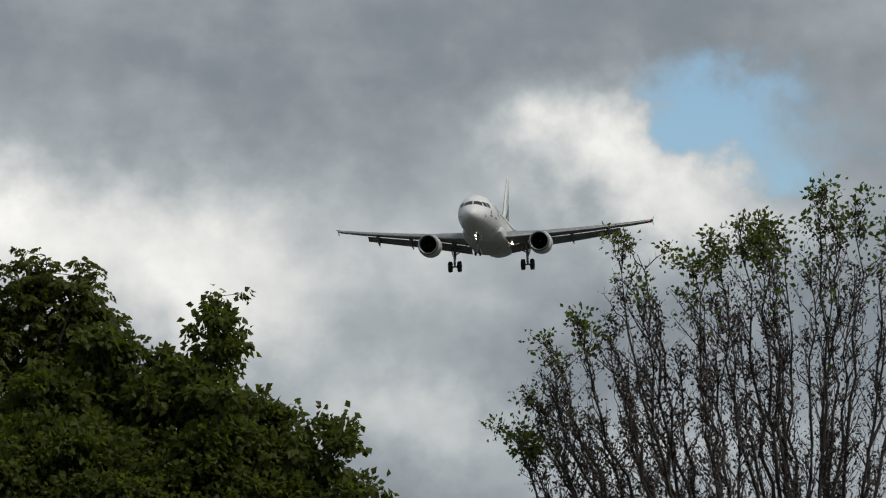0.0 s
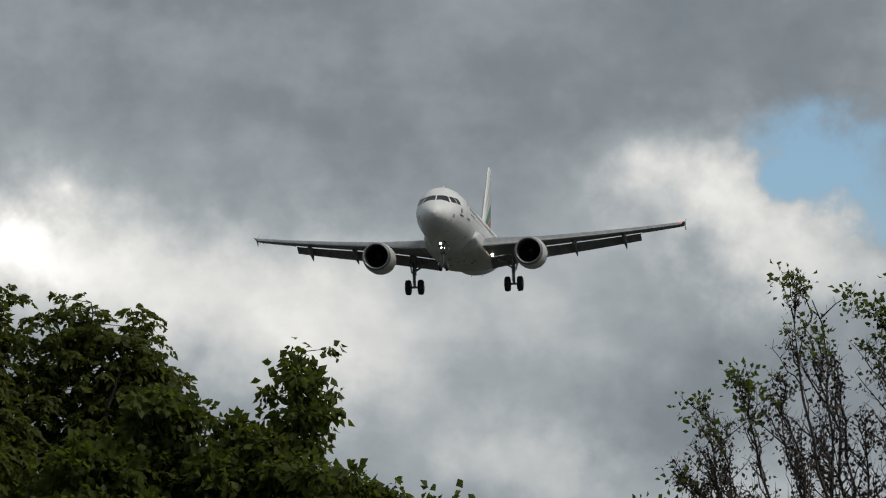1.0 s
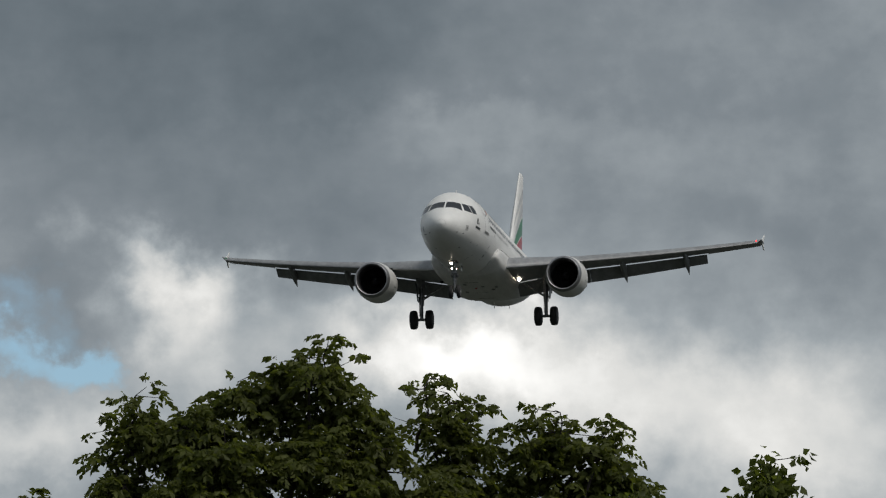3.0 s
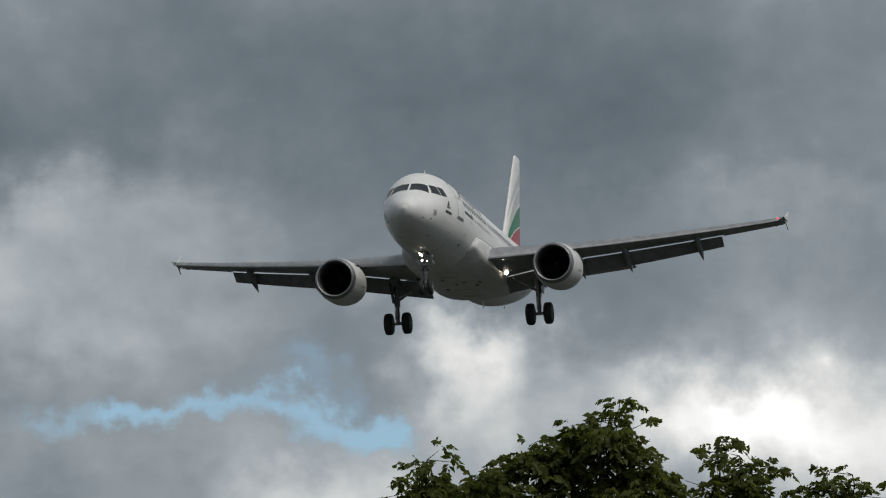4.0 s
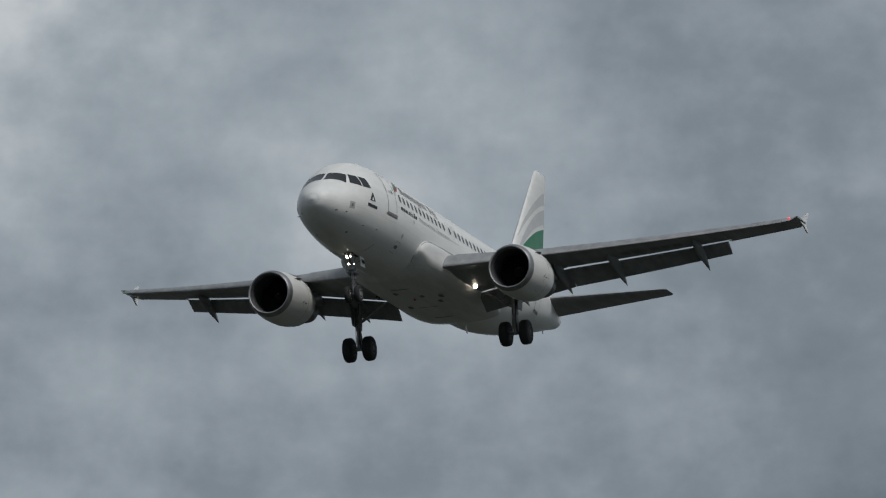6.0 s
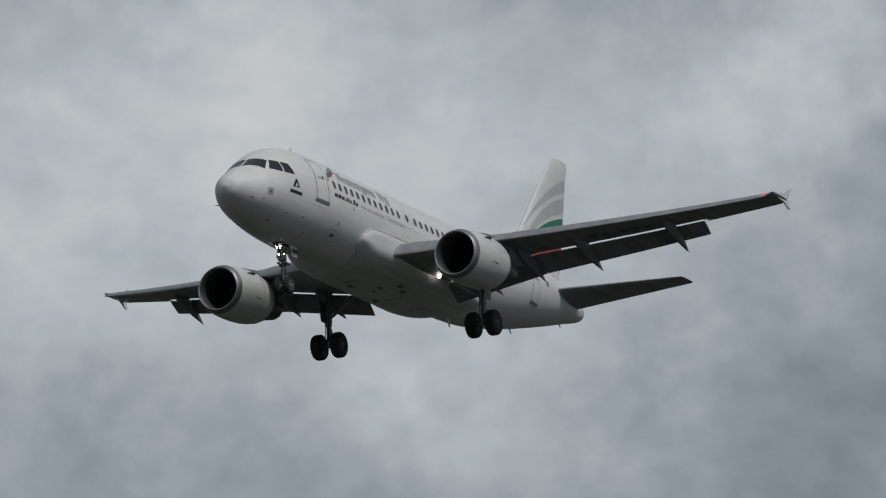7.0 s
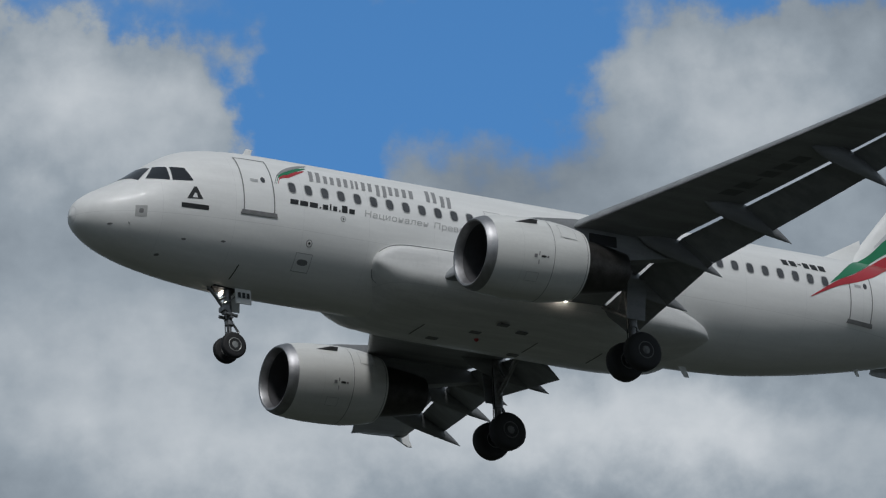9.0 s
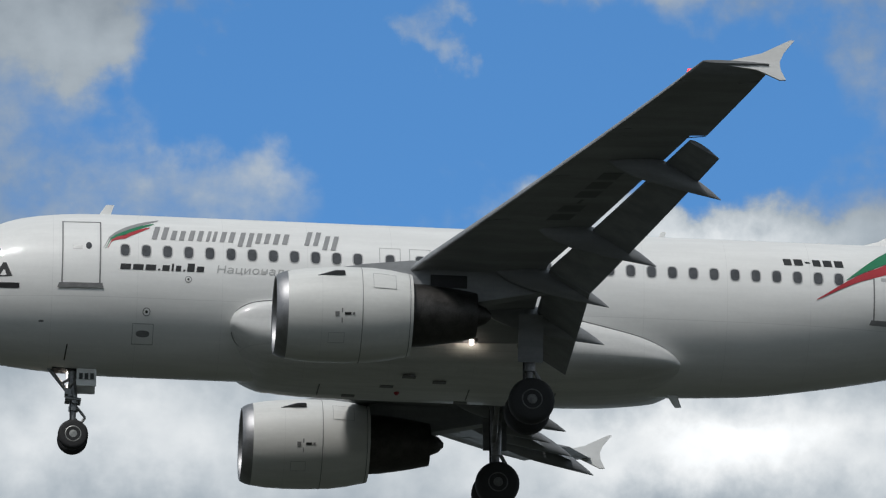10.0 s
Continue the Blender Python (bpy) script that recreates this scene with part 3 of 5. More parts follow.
def make_belly():
    S = (8.78, 8.86, 9.0, 9.35, 9.8, 10.8, 13, 16, 17.2, 18.3, 19.3, 20.0, 20.25)
    W = (1.60, 1.80, 1.93, 2.04, 2.11, 2.17, 2.20, 2.20, 2.18, 2.12, 2.00, 1.78, 1.52)
    Hh = (0.10, 0.26, 0.42, 0.70, 0.88, 0.97, 0.98, 0.95, 0.86, 0.72, 0.54, 0.30, 0.08)
    C = (-1.15, -1.15, -1.17, -1.21, -1.25, -1.27, -1.28, -1.31, -1.40, -1.50, -1.57, -1.66, -1.70)
    rings = []
    for s in np.concatenate([8.84 + 1.2 * (1 - np.cos(np.linspace(0.05, 1.5708, 16))), np.linspace(10.3, 18, 16), np.linspace(18.2, 20.25, 14)]):
        w, h, c = soft_curve(S, W, s), soft_curve(S, Hh, s), soft_curve(S, C, s)
        if s < 10.04:
            e = math.sqrt(max(1 - ((10.04 - s) / 1.2) ** 2, 0.004))
            w, h = 1.62 + .50 * e ** .42, .93 * e
        ring = []
        for i in range(48):
            a = 6.28319 * i / 48
            cx, sx = math.cos(a), math.sin(a)
            k = 4.5 if sx > 0 else 2.3
            r = (abs(cx) ** k + abs(sx) ** k) ** (-1 / k)
            ring.append(at(s, w * r * cx, c + h * r * sx))
        rings.append(ring)
    belly = part("belly_fairing", loft(rings), BELLY, plane, "white belly and wing-root fairing with grime")
    # the seam where the fairing leaves the tube
    for side in (1, -1):
        seam = []
        for ring in rings:
            s = NOSE - ring[0].x
            zc, hh, ww = section(s)
            for p in ring[12::-1]:
                k = 1 - ((p.z - zc) / hh) ** 2
                if k > 0 and p.y > ww * math.sqrt(k) + .004:
                    seam.append(Vector((p.x, side * (p.y + .006), p.z + .01)))
                    break
        low = []
        for i in range(9):
            f = .25 + 1.05 * i / 8
            q, z = 10.04 - 1.2 * math.cos(f), -1.17 - .80 * math.sin(f) * .93
            zc, hh, ww = section(q)
            e = math.sin(f)
            wide = (1.62 + .50 * e ** .42) * (1 - .80 ** 2.3) ** (1 / 2.3)
            low.append(Vector((NOSE - q, side * (max(wide, ww * math.sqrt(max(1 - ((z - zc) / hh) ** 2, 0))) + .008), z)))
        bm = bmesh.new()
        line = low[::-1] + seam[4::2]
        for a, b in zip(line, line[1:]):
            if (b - a).length > .005:
                tube(a, b, .012, .012, 5, bm)
        part("fairing_seam", bm, LINE, belly, "dark sealant line round the fairing")
    for s, y in ((12.0, -.5), (12.9, .45), (14.2, .9), (14.9, -.8), (13.4, 1.2)):
        bm = bmesh.new()
        box(bm, at(s, y, -2.255 + .035 * y * y), (.34, .18, .03))
        part("drain_hatch", bm, LINE, belly)
    for s in (11.2, 15.0, 17.2):
        bm = bmesh.new()
        box(bm, at(s, 0, -2.262), (.03, .9, .016))
        part("panel_joint", bm, LINE, belly)


make_belly()


# ---- lifting surfaces ----
def foil(t, n=11, cut=1.0, camber=0.015):
    """A closed section from the upper trailing edge round the nose to the lower one, chord 1."""
    up, lo = [], []
    for i in range(n + 1):
        x = cut * (1 - math.cos(1.5708 * i / n))
        th = 5 * t * (0.2969 * math.sqrt(x) - 0.126 * x - 0.3516 * x * x + 0.2843 * x ** 3 - 0.1015 * x ** 4) + 0.0015 * (x > .9)
        cm = camber * 4 * x * (1 - x)
        up.append((x, cm + th))
        lo.append((x, cm - th))
    return up[::-1] + lo[1:]


WING_Y = (0.0, 1.9, 6.4, 11.0, 16.3)
WING_LE = (10.1, 11.02, 13.30, 15.62, 18.36)
WING_C = (6.8, 5.90, 3.66, 2.84, 1.84)


def wing_at(y):
    le = float(np.interp(y, WING_Y, WING_LE))
    c = float(np.interp(y, WING_Y, WING_C))
    q = max(y - 1.9, 0)
    return le, c, -1.22 + 0.095 * (y - 1.9) + 0.0030 * q * q, float(np.interp(y, WING_Y, (.15, .15, .12, .115, .11))), float(np.interp(y, WING_Y, (4.5, 4.0, 2.0, 1.0, 0.0)))


def wing_point(y, x, z, side):
    """From fractions of the chord at span y to the airplane's space."""
    le, c, z0, t, twist = wing_at(y)
    a = radians(twist)
    px, pz = x * c, z * c
    return at(le + px * math.cos(a) + pz * math.sin(a), side * y, z0 - px * math.sin(a) + pz * math.cos(a) + .12)


def span_strip(ys, shape, side):
    return loft([[wing_point(y, *p, side) for p in shape(y)] for y in ys])


def cut_at(y):
    """Where the fixed wing ends ahead of the flap, as a part of the chord."""
    c = wing_at(y)[1]
    return 1 - (.76 * min(.27 * c, 1.02) - .09) / c


def flap_chord(y):
    c = wing_at(y)[1]
    return (min(.27 * c, 1.02) + .18) / c


def flap_shape(turn, t=.13):
    a = radians(turn)

    def shape(y):
        chord = flap_chord(y)
        x0, z0 = cut_at(y) + .05 * chord, -.10 * chord
        return [(x0 + chord * (x * math.cos(a) + z * math.sin(a)), z0 + chord * (-x * math.sin(a) + z * math.cos(a))) for x, z in foil(t, 7, 1, .03)]
    return shape


def drooped(x, z):
    """Bends the nose of a section down and forward, as the slats do."""
    f = max(0.0, (.17 - x) / .17)
    return x - .035 * f, z - .060 * f * f


def slat_shape(y):
    t = wing_at(y)[3]
    skin_ = [drooped(x, z * 1.03 + (.003 if z > 0 else -.003)) for x, z in foil(t, 12, .17)]
    inner = [(x * .88 + .012, z * .72 - .004) for x, z in skin_[1:-1]][::-1]
    return skin_ + inner


def wing_under(y, x, side, off=.006):
    """A point on the lower skin of the wing, or just below it."""
    pts = foil(wing_at(y)[3], 16, cut_at(y))
    z = min(p[1] + (q[1] - p[1]) * (x - p[0]) / (q[0] - p[0]) for p, q in zip(pts, pts[1:]) if (p[0] - x) * (q[0] - x) <= 0 and p[0] != q[0])
    return wing_point(y, x, z, side) - Vector((0, 0, off))


def make_wing(side, name):
    rings = [[wing_point(y, *drooped(*p), side) for p in foil(wing_at(y)[3], 16, cut_at(y))] for y in (0.6, 1.9, 3.0, 4.2, 5.3, 6.4, 8, 9.5, 11, 12.3, 13.35)]
    bm = loft(rings)
    loft([[wing_point(y, *drooped(*p), side) for p in foil(wing_at(y)[3], 12)] for y in (13.36, 14.2, 15.2, 15.9, 16.35)] + [[wing_point(16.35, .1 + .85 * p[0], p[1] * .35, side) + Vector((-.12, side * .24, .16)) for p in foil(.11, 12)]], bm)
    wing = part(name, bm, GREY_WING, plane, "grey swept wing, flaps and slats extended")
    for y0, y1 in ((2.05, 6.40), (6.42, 13.25)):
        part("flap", span_strip(np.linspace(y0, y1, 8), flap_shape(31), side), GREY_FLAP, wing, "grey slotted flap lowered for landing")
    for y0, y1 in ((2.5, 4.95), (6.55, 8.9), (8.94, 11.3), (11.34, 13.7), (13.74, 16.1)):
        part("slat", span_strip(np.linspace(y0, y1, 5), slat_shape, side), GREY_WING, wing)
    # dark characters under the port wing
    if side > 0:
        for y, w, x0, x1 in ((8.95, .34, .42, .60), (9.42, .34, .42, .60), (9.86, .22, .50, .53), (10.18, .34, .42, .60), (10.65, .36, .42, .60), (11.14, .36, .42, .60)):
            rows = [[wing_under(y + w * i / 2, x0 + (x1 - x0) * j / 4, side) for j in range(5)] for i in range(3)]
            bm = bmesh.new()
            vs = [[bm.verts.new(c) for c in r] for r in rows]
            for i in range(2):
                for j in range(4):
                    bm.faces.new((vs[i][j], vs[i][j + 1], vs[i + 1][j + 1], vs[i + 1][j]))
            part("letter_bar", bm, WING_LETTER, wing, "dark grey character bar")
    # spoiler and aileron joints
    for y in (13.37, 16.0):
        a, b = wing_point(y, .74, -.045, side), wing_point(y, .985, -.012, side)
        bm = bmesh.new()
        tube(a, b, .012, .012, 4, bm)
        part("aileron_joint", bm, LINE, wing)
    # canoe fairings of the flap tracks
    for y, s1, z1, l in ((3.9, 18.0, -1.98, 3.0), (6.05, 17.85, -1.68, 2.8), (8.42, 18.7, -1.34, 2.9), (12.08, 19.75, -.80, 2.7)):
        start = wing_point(y, (s1 - l - wing_at(y)[0]) / wing_at(y)[1], -.035, side)
        rings = []
        for k in range(15):
            f = k / 14
            r = .34 * (l / 2.7) * max(math.sin(3.14159 * f ** .75) ** .8, .03)
            z = start.z + (z1 - start.z) * (.35 * f + .65 * f ** 2.2)
            rings.append([at(s1 - l + l * f, side * y + r * .50 * math.cos(a), z + r * .95 * math.sin(a)) for a in np.linspace(0, 6.28319, 15)[:-1]])
        part("flap_fairing", loft(rings), GREY_FLAP, wing, "grey canoe-shaped flap track fairing")
    # wingtip fence
    y = 16.5
    le, c, z0, t, tw = wing_at(16.3)
    z0 += .14
    side_view = [(18.95, 1.04), (19.35, 1.13), (20.05, 1.32), (20.72, 1.66), (20.82, 1.66), (20.58, 1.36), (20.48, 1.13), (20.50, .94), (20.62, .69), (20.48, .68), (19.95, .92), (19.4, .98)]
    z0 = 1.10
    bm = loft([[at(s, side * (y - .03 + .10 * abs(z - z0)), z) for s, z in side_view], [at(s, side * (y + .03 + .10 * abs(z - z0)), z) for s, z in side_view]])
    part("wingtip_fence", bm, WHITE, wing, "white arrow-shaped wingtip fence")
    lamp = bmesh.new()
    bmesh.ops.create_uvsphere(lamp, u_segments=10, v_segments=6, radius=.075, matrix=Matrix.Translation(wing_point(16.3, .03, 0, side)))
    part("navigation_light", lamp, RED_LAMP if side > 0 else GREEN, wing, "red navigation light" if side > 0 else "green navigation light")
    # landing light under the root, swung down
    bm = bmesh.new()
    c = at(*LAND_LAMP[:1], side * LAND_LAMP[1], LAND_LAMP[2])
    bmesh.ops.create_uvsphere(bm, u_segments=12, v_segments=8, radius=.105, matrix=Matrix.Translation(c) @ Matrix.Diagonal((.4, 1, 1, 1)))
    part("landing_light", bm, LAMP if side > 0 else GLASS, wing, "lit landing light under the wing root" if side > 0 else "unlit landing light under the wing root")
    bm = tube(c + Vector((-.06, 0, .0)), c + Vector((-.25, 0, .3)), .09, .06, 8)
    part("light_arm", bm, STEEL, wing)
    return wing


LAND_LAMP = (14.85, 2.36, -1.56)
make_wing(1, "port_wing")
make_wing(-1, "starboard_wing")


def make_tail():
    for side, name in ((1, "port_tailplane"), (-1, "starboard_tailplane")):
        rings = []
        for k in range(7):
            f = k / 6
            y, le, c, z = .3 + 5.95 * f, 28.05 + 3.25 * f, 4.15 - 2.75 * f, .78 + .62 * f
            rings.append([at(le + c * x, side * y, z + c * q) for x, q in foil(.10, 9, 1, -.005)])
        rings.append([at(31.45 + 1.1 * x, side * 6.38, 1.42 + .4 * q) for x, q in foil(.06, 9)])
        tp = part(name, loft(rings), GREY_WING, plane, "grey swept tailplane")
        bm = bmesh.new()
        tube(at(30.9, side * .95, .80), at(32.25, side * 6.2, 1.385), .014, .014, 4, bm)
        part("elevator_joint", bm, LINE, tp)
    rings = []
    for k in range(9):
        f = k / 8
        z = 1.5 + 6.35 * f
        le, te = 25.8 + 5.3 * f, 31.6 + 1.25 * f
        rings.append([at(le + (te - le) * x, (te - le) * q, z) for x, q in foil(.10, 10, 1, 0)])
    rings.append([at(31.38 + 1.38 * x, .7 * q, 7.98) for x, q in foil(.07, 10, 1, 0)])
    fin = part("tail_fin", loft(rings), WHITE, plane, "white swept tail fin with green and red bands")
    dorsal = loft([[at(24.7, 0, 2.03), at(24.7, .02, 2.0), at(24.7, -.02, 2.0)], [at(25.6, 0, 2.28), at(25.6, .1, 2.0), at(25.6, -.1, 2.0)], [at(26.9, 0, 3.0), at(26.9, .2, 1.95), at(26.9, -.2, 1.95)]])
    part("dorsal_fillet", dorsal, WHITE, fin)
    bm = bmesh.new()
    tube(at(29.9, .12, 2.0), at(32.15, .05, 7.9), .014, .014, 4, bm)
    tube(at(29.9, -.12, 2.0), at(32.15, -.05, 7.9), .014, .014, 4, bm)
    part("rudder_joint", bm, LINE, fin)

    def fin_side(s, z, side, off):
        f = (z - 1.5) / 6.35
        le, te = 25.8 + 5.3 * f, 31.6 + 1.25 * f
        x = (s - le) / (te - le)
        if z > 2.02 and 0 < x < 1:
            pts = foil(.10, 10, 1, 0)[:11][::-1]
            return at(s, side * ((te - le) * float(np.interp(x, [p[0] for p in pts], [p[1] for p in pts])) + off), z)
        return skin(s, min(z, 1.98), side, off + .004)

    # two bands that sweep up from the rear cabin over the fin: lower and upper edge by station
    green = ((24.45, .60, .61), (24.8, .79, .92), (25.5, 1.14, 1.50), (26.2, 1.58, 1.95), (27.0, 2.14, 2.42), (27.8, 2.66, 3.14), (29.2, 3.30, 4.04), (30.5, 3.70, 4.66), (31.7, 4.00, 5.06), (32.4, 4.15, 5.25))
    red = ((23.68, .03, .05), (24.8, .58, .77), (25.5, .82, 1.12), (26.2, 1.14, 1.56), (27.0, 1.62, 2.08), (27.8, 2.00, 2.58), (29.2, 2.22, 3.22), (30.5, 2.52, 3.62), (31.7, 2.66, 3.92), (32.2, 2.68, 4.02))
    grey = ((27.3, 2.75, 2.80), (28.2, 3.42, 3.72), (29.2, 4.16, 4.62), (30.5, 4.86, 5.48), (31.7, 5.30, 6.00), (32.4, 5.50, 6.22))
    silver = ((28.0, 3.95, 4.0), (28.9, 4.72, 4.92), (29.8, 5.32, 5.66), (30.9, 5.92, 6.36), (32.0, 6.35, 6.90), (32.5, 6.5, 7.08))
    for side in (1, -1):
        for name, edge, mat in (("green_band", green, GREEN), ("red_band", red, RED), ("grey_band", grey, SILVER), ("grey_band", silver, SILVER)):
            bm = bmesh.new()
            grid = []
            for s in np.linspace(edge[0][0], edge[-1][0], 60):
                lo = soft_curve([e[0] for e in edge], [e[1] for e in edge], s)
                hi = soft_curve([e[0] for e in edge], [e[2] for e in edge], s)
                grid.append([(s, lo + (hi - lo) * j / 12) for j in range(13)])

            def kept(s, z):
                if z > 2.02:
                    f = (z - 1.5) / 6.35
                    s = min(max(s, 25.86 + 5.3 * f), 31.55 + 1.25 * f)
                return fin_side(s, z, side, .010)
            vs = [[bm.verts.new(kept(s, z)) for s, z in row] for row in grid]
            for a, b, ga, gb in zip(vs, vs[1:], grid, grid[1:]):
                for j in range(12):
                    q = (a[j], a[j + 1], b[j + 1], b[j])
                    zs = [ga[j][1], ga[j + 1][1], gb[j][1], gb[j + 1][1]]
                    if (max(zs) <= 1.98 or min(zs) > 2.04):
                        bm.faces.new(q)
            part(name, bm, mat, fin, "%s band" % name.split("_")[0])


make_tail()


# ---- engines ----
def make_engine(side, name):
    y, z = side * 5.75, -2.12
    S0 = 9.64
    circ = lambda s, r, n=44, dz=0: [at(s, y + r * math.cos(6.28319 * i / n), z + dz + r * math.sin(6.28319 * i / n)) for i in range(n)]
    droop = lambda s: .035 * (s - S0)
    outer = ((9.92, 1.075), (10.3, 1.135), (10.8, 1.17), (11.4, 1.18), (12.0, 1.165), (12.45, 1.11), (12.85, 1.03), (12.98, 1.0))
    inner = ((12.98, .98), (12.8, .96), (12.6, .95))
    cowl = part(name, loft([circ(s, r, 44, droop(s)) for s, r in outer + inner], None, (False, False)), COWL, plane, "white engine nacelle with bare metal inlet lip")
    lip = ((9.92, 1.077), (9.80, 1.04), (9.70, .995), (9.64, .945), (9.66, .905), (9.74, .875), (9.90, .855))
    part("inlet_lip", loft([circ(s, r, 44, droop(s)) for s, r in lip], None, (False, False)), LIP, cowl, "bare metal inlet lip")
    duct = ((9.90, .853), (10.4, .85), (10.8, .865), (11.05, .87))
    part("inlet_duct", loft([circ(s, r, 44, droop(s)) for s, r in duct], None, (False, False)), DUCT, cowl, "dark grey inlet duct")
    zf = z + droop(11.0)
    c = at(11.02, y, zf)
    for i in range(36):
        a = 6.28319 * i / 36
        rad, tan = Vector((0, math.cos(a), math.sin(a))), Vector((0, -math.sin(a), math.cos(a)))
        f = Vector((1, 0, 0))
        mid = rad * .55
        v = [c + rad * .24 - tan * .02 + f * .05, c + mid - tan * .035 + f * .08, c + rad * .86 - tan * .06 + f * .09,
             c + rad * .86 + tan * .06 - f * .03, c + mid + tan * .05 - f * .04, c + rad * .24 + tan * .035 - f * .05]
        part("fan_blade", ([tuple(q) for q in v], [(0, 1, 4, 5), (1, 2, 3, 4)]), FAN, cowl, smooth=False)
    # flat dark disk behind the blades: the duct's deep shade as colour
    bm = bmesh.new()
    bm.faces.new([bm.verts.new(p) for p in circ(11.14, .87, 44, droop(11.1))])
    part("fan_shade_disk", bm, DARK, cowl)
    bm = loft([[at(s, y + r * math.cos(a), zf + r * math.sin(a)) for a in np.linspace(0, 6.28319, 19)[:-1]] for s, r in ((10.62, .012), (10.68, .07), (10.8, .15), (10.95, .225), (11.05, .25))])
    spin = part("spinner", bm, FAN, cowl, "dark spinner with a white mark")
    bm = bmesh.new()
    p0 = at(10.79, y + .09, zf + .12)
    bm.faces.new([bm.verts.new(p) for p in (p0, at(10.79, y + .01, zf + .165), at(10.72, y + .01, zf + .12), at(10.70, y + .06, zf + .09))])
    part("spinner_mark", bm, PALE, spin)
    core = ((12.6, .80), (13.3, .77), (13.9, .69), (14.4, .60), (14.6, .56), (14.6, .52), (14.3, .48))
    part("core_nozzle", loft([circ(s, r, 32, droop(s)) for s, r in core]), HOT, cowl, "burnt metal core nozzle")
    part("exhaust_plug", loft([circ(s, r, 24, droop(s)) for s, r in ((14.2, .36), (14.6, .30), (14.85, .20), (14.98, .06))]), HOT, cowl)
    # dark disk closes the bypass outlet, its inner shade painted on
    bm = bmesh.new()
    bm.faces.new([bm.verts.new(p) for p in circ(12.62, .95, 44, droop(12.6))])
    part("bypass_shade_disk", bm, DARK, cowl)
    # cowl joints, strake, hatch marks
    for s, r in ((11.72, 1.178), (12.9, 1.02)):
        bm = loft([circ(s - .008, r + .004, 44, droop(s)), circ(s + .008, r + .004, 44, droop(s))], None, (False, False))
        part("cowl_joint", bm, LINE, cowl)
    for sg in (1, -1):
        a = radians(90 - sg * 50)
        rad = Vector((0, math.cos(a), math.sin(a)))
        c = lambda s, r: at(s, y, z + droop(s)) + rad * r
        nrm = Vector((0, -rad.z, rad.y)) * .012
        shape = [c(10.55, 1.13), c(11.05, 1.30), c(11.28, 1.30), c(11.32, 1.13)]
        part("nacelle_strake", loft([[p - nrm for p in shape], [p + nrm for p in shape]]), DUCT, cowl, "dark grey nacelle strake")
    for sg in (1, -1):
        for s, dz, w, h in ((11.22, -.20, .03, .34), (11.10, -.16, .10, .10), (11.36, -.16, .16, .06), (11.50, -.16, .06, .06)):
            bm = bmesh.new()
            quad = []
            for ss, zz in ((s - w / 2, -h / 2), (s + w / 2, -h / 2), (s + w / 2, h / 2), (s - w / 2, h / 2)):
                zz += dz - .15
                r = 1.186
                quad.append(at(ss, y + sg * math.sqrt(r * r - zz * zz), z + droop(ss) + zz))
            bm.faces.new([bm.verts.new(p) for p in quad])
            part("service_mark", bm, LINE if w < .12 else BLACK, cowl)
    def on_cowl(s, deg, up=.006):
        r = soft_curve([o[0] for o in outer], [o[1] for o in outer], s) + up
        a = radians(deg)
        return at(s, y + r * math.cos(a), z + droop(s) + r * math.sin(a))

    for s0, s1, a0, a1 in ((11.98, 12.55, 18, 44), (10.9, 11.3, -52, -38), (11.98, 12.55, 136, 162), (10.9, 11.3, 218, 232)):
        hatch = part("cowl_hatch", patch([(s0, a0), (s1, a0), (s1, a1), (s0, a1)], on_cowl, 4, 4), COWL, cowl)
        for q in ([(s0, a0), (s1, a0), (s1, a0 + .7), (s0, a0 + .7)], [(s0, a1 - .7), (s1, a1 - .7), (s1, a1), (s0, a1)], [(s0, a0), (s0 + .014, a0), (s0 + .014, a1), (s0, a1)], [(s1 - .014, a0), (s1, a0), (s1, a1), (s1 - .014, a1)]):
            part("hatch_edge", patch(q, lambda s, d: on_cowl(s, d, .010), 4, 4), RIM, hatch)
    # pylon from the cowl's back to the wing
    low = []
    for s, zb, zt, w in ((10.9, z + 1.10, z + 1.20, .05), (11.8, z + 1.0, z + 1.33, .20), (13.0, z + .75, z + 1.46, .24), (14.6, z + .45, z + 1.40, .24), (16.0, z + .75, z + 1.20, .18), (17.1, z + .95, z + 1.1, .04)):
        low.append([at(s, y - w, zb), at(s, y + w, zb), at(s, y + w, zt), at(s, y - w, zt)])
    part("pylon", loft(low), GREY_WING, cowl, "grey engine pylon")
    # dark box beside the pylon, colour standing in for shaded gaps
    bm = bmesh.new()
    box(bm, at(13.9, y + side * .22, z + .95), (.9, .08, .32))
    part("pylon_gap_shade", bm, DARK, cowl)


make_engine(1, "port_engine")
make_engine(-1, "starboard_engine")


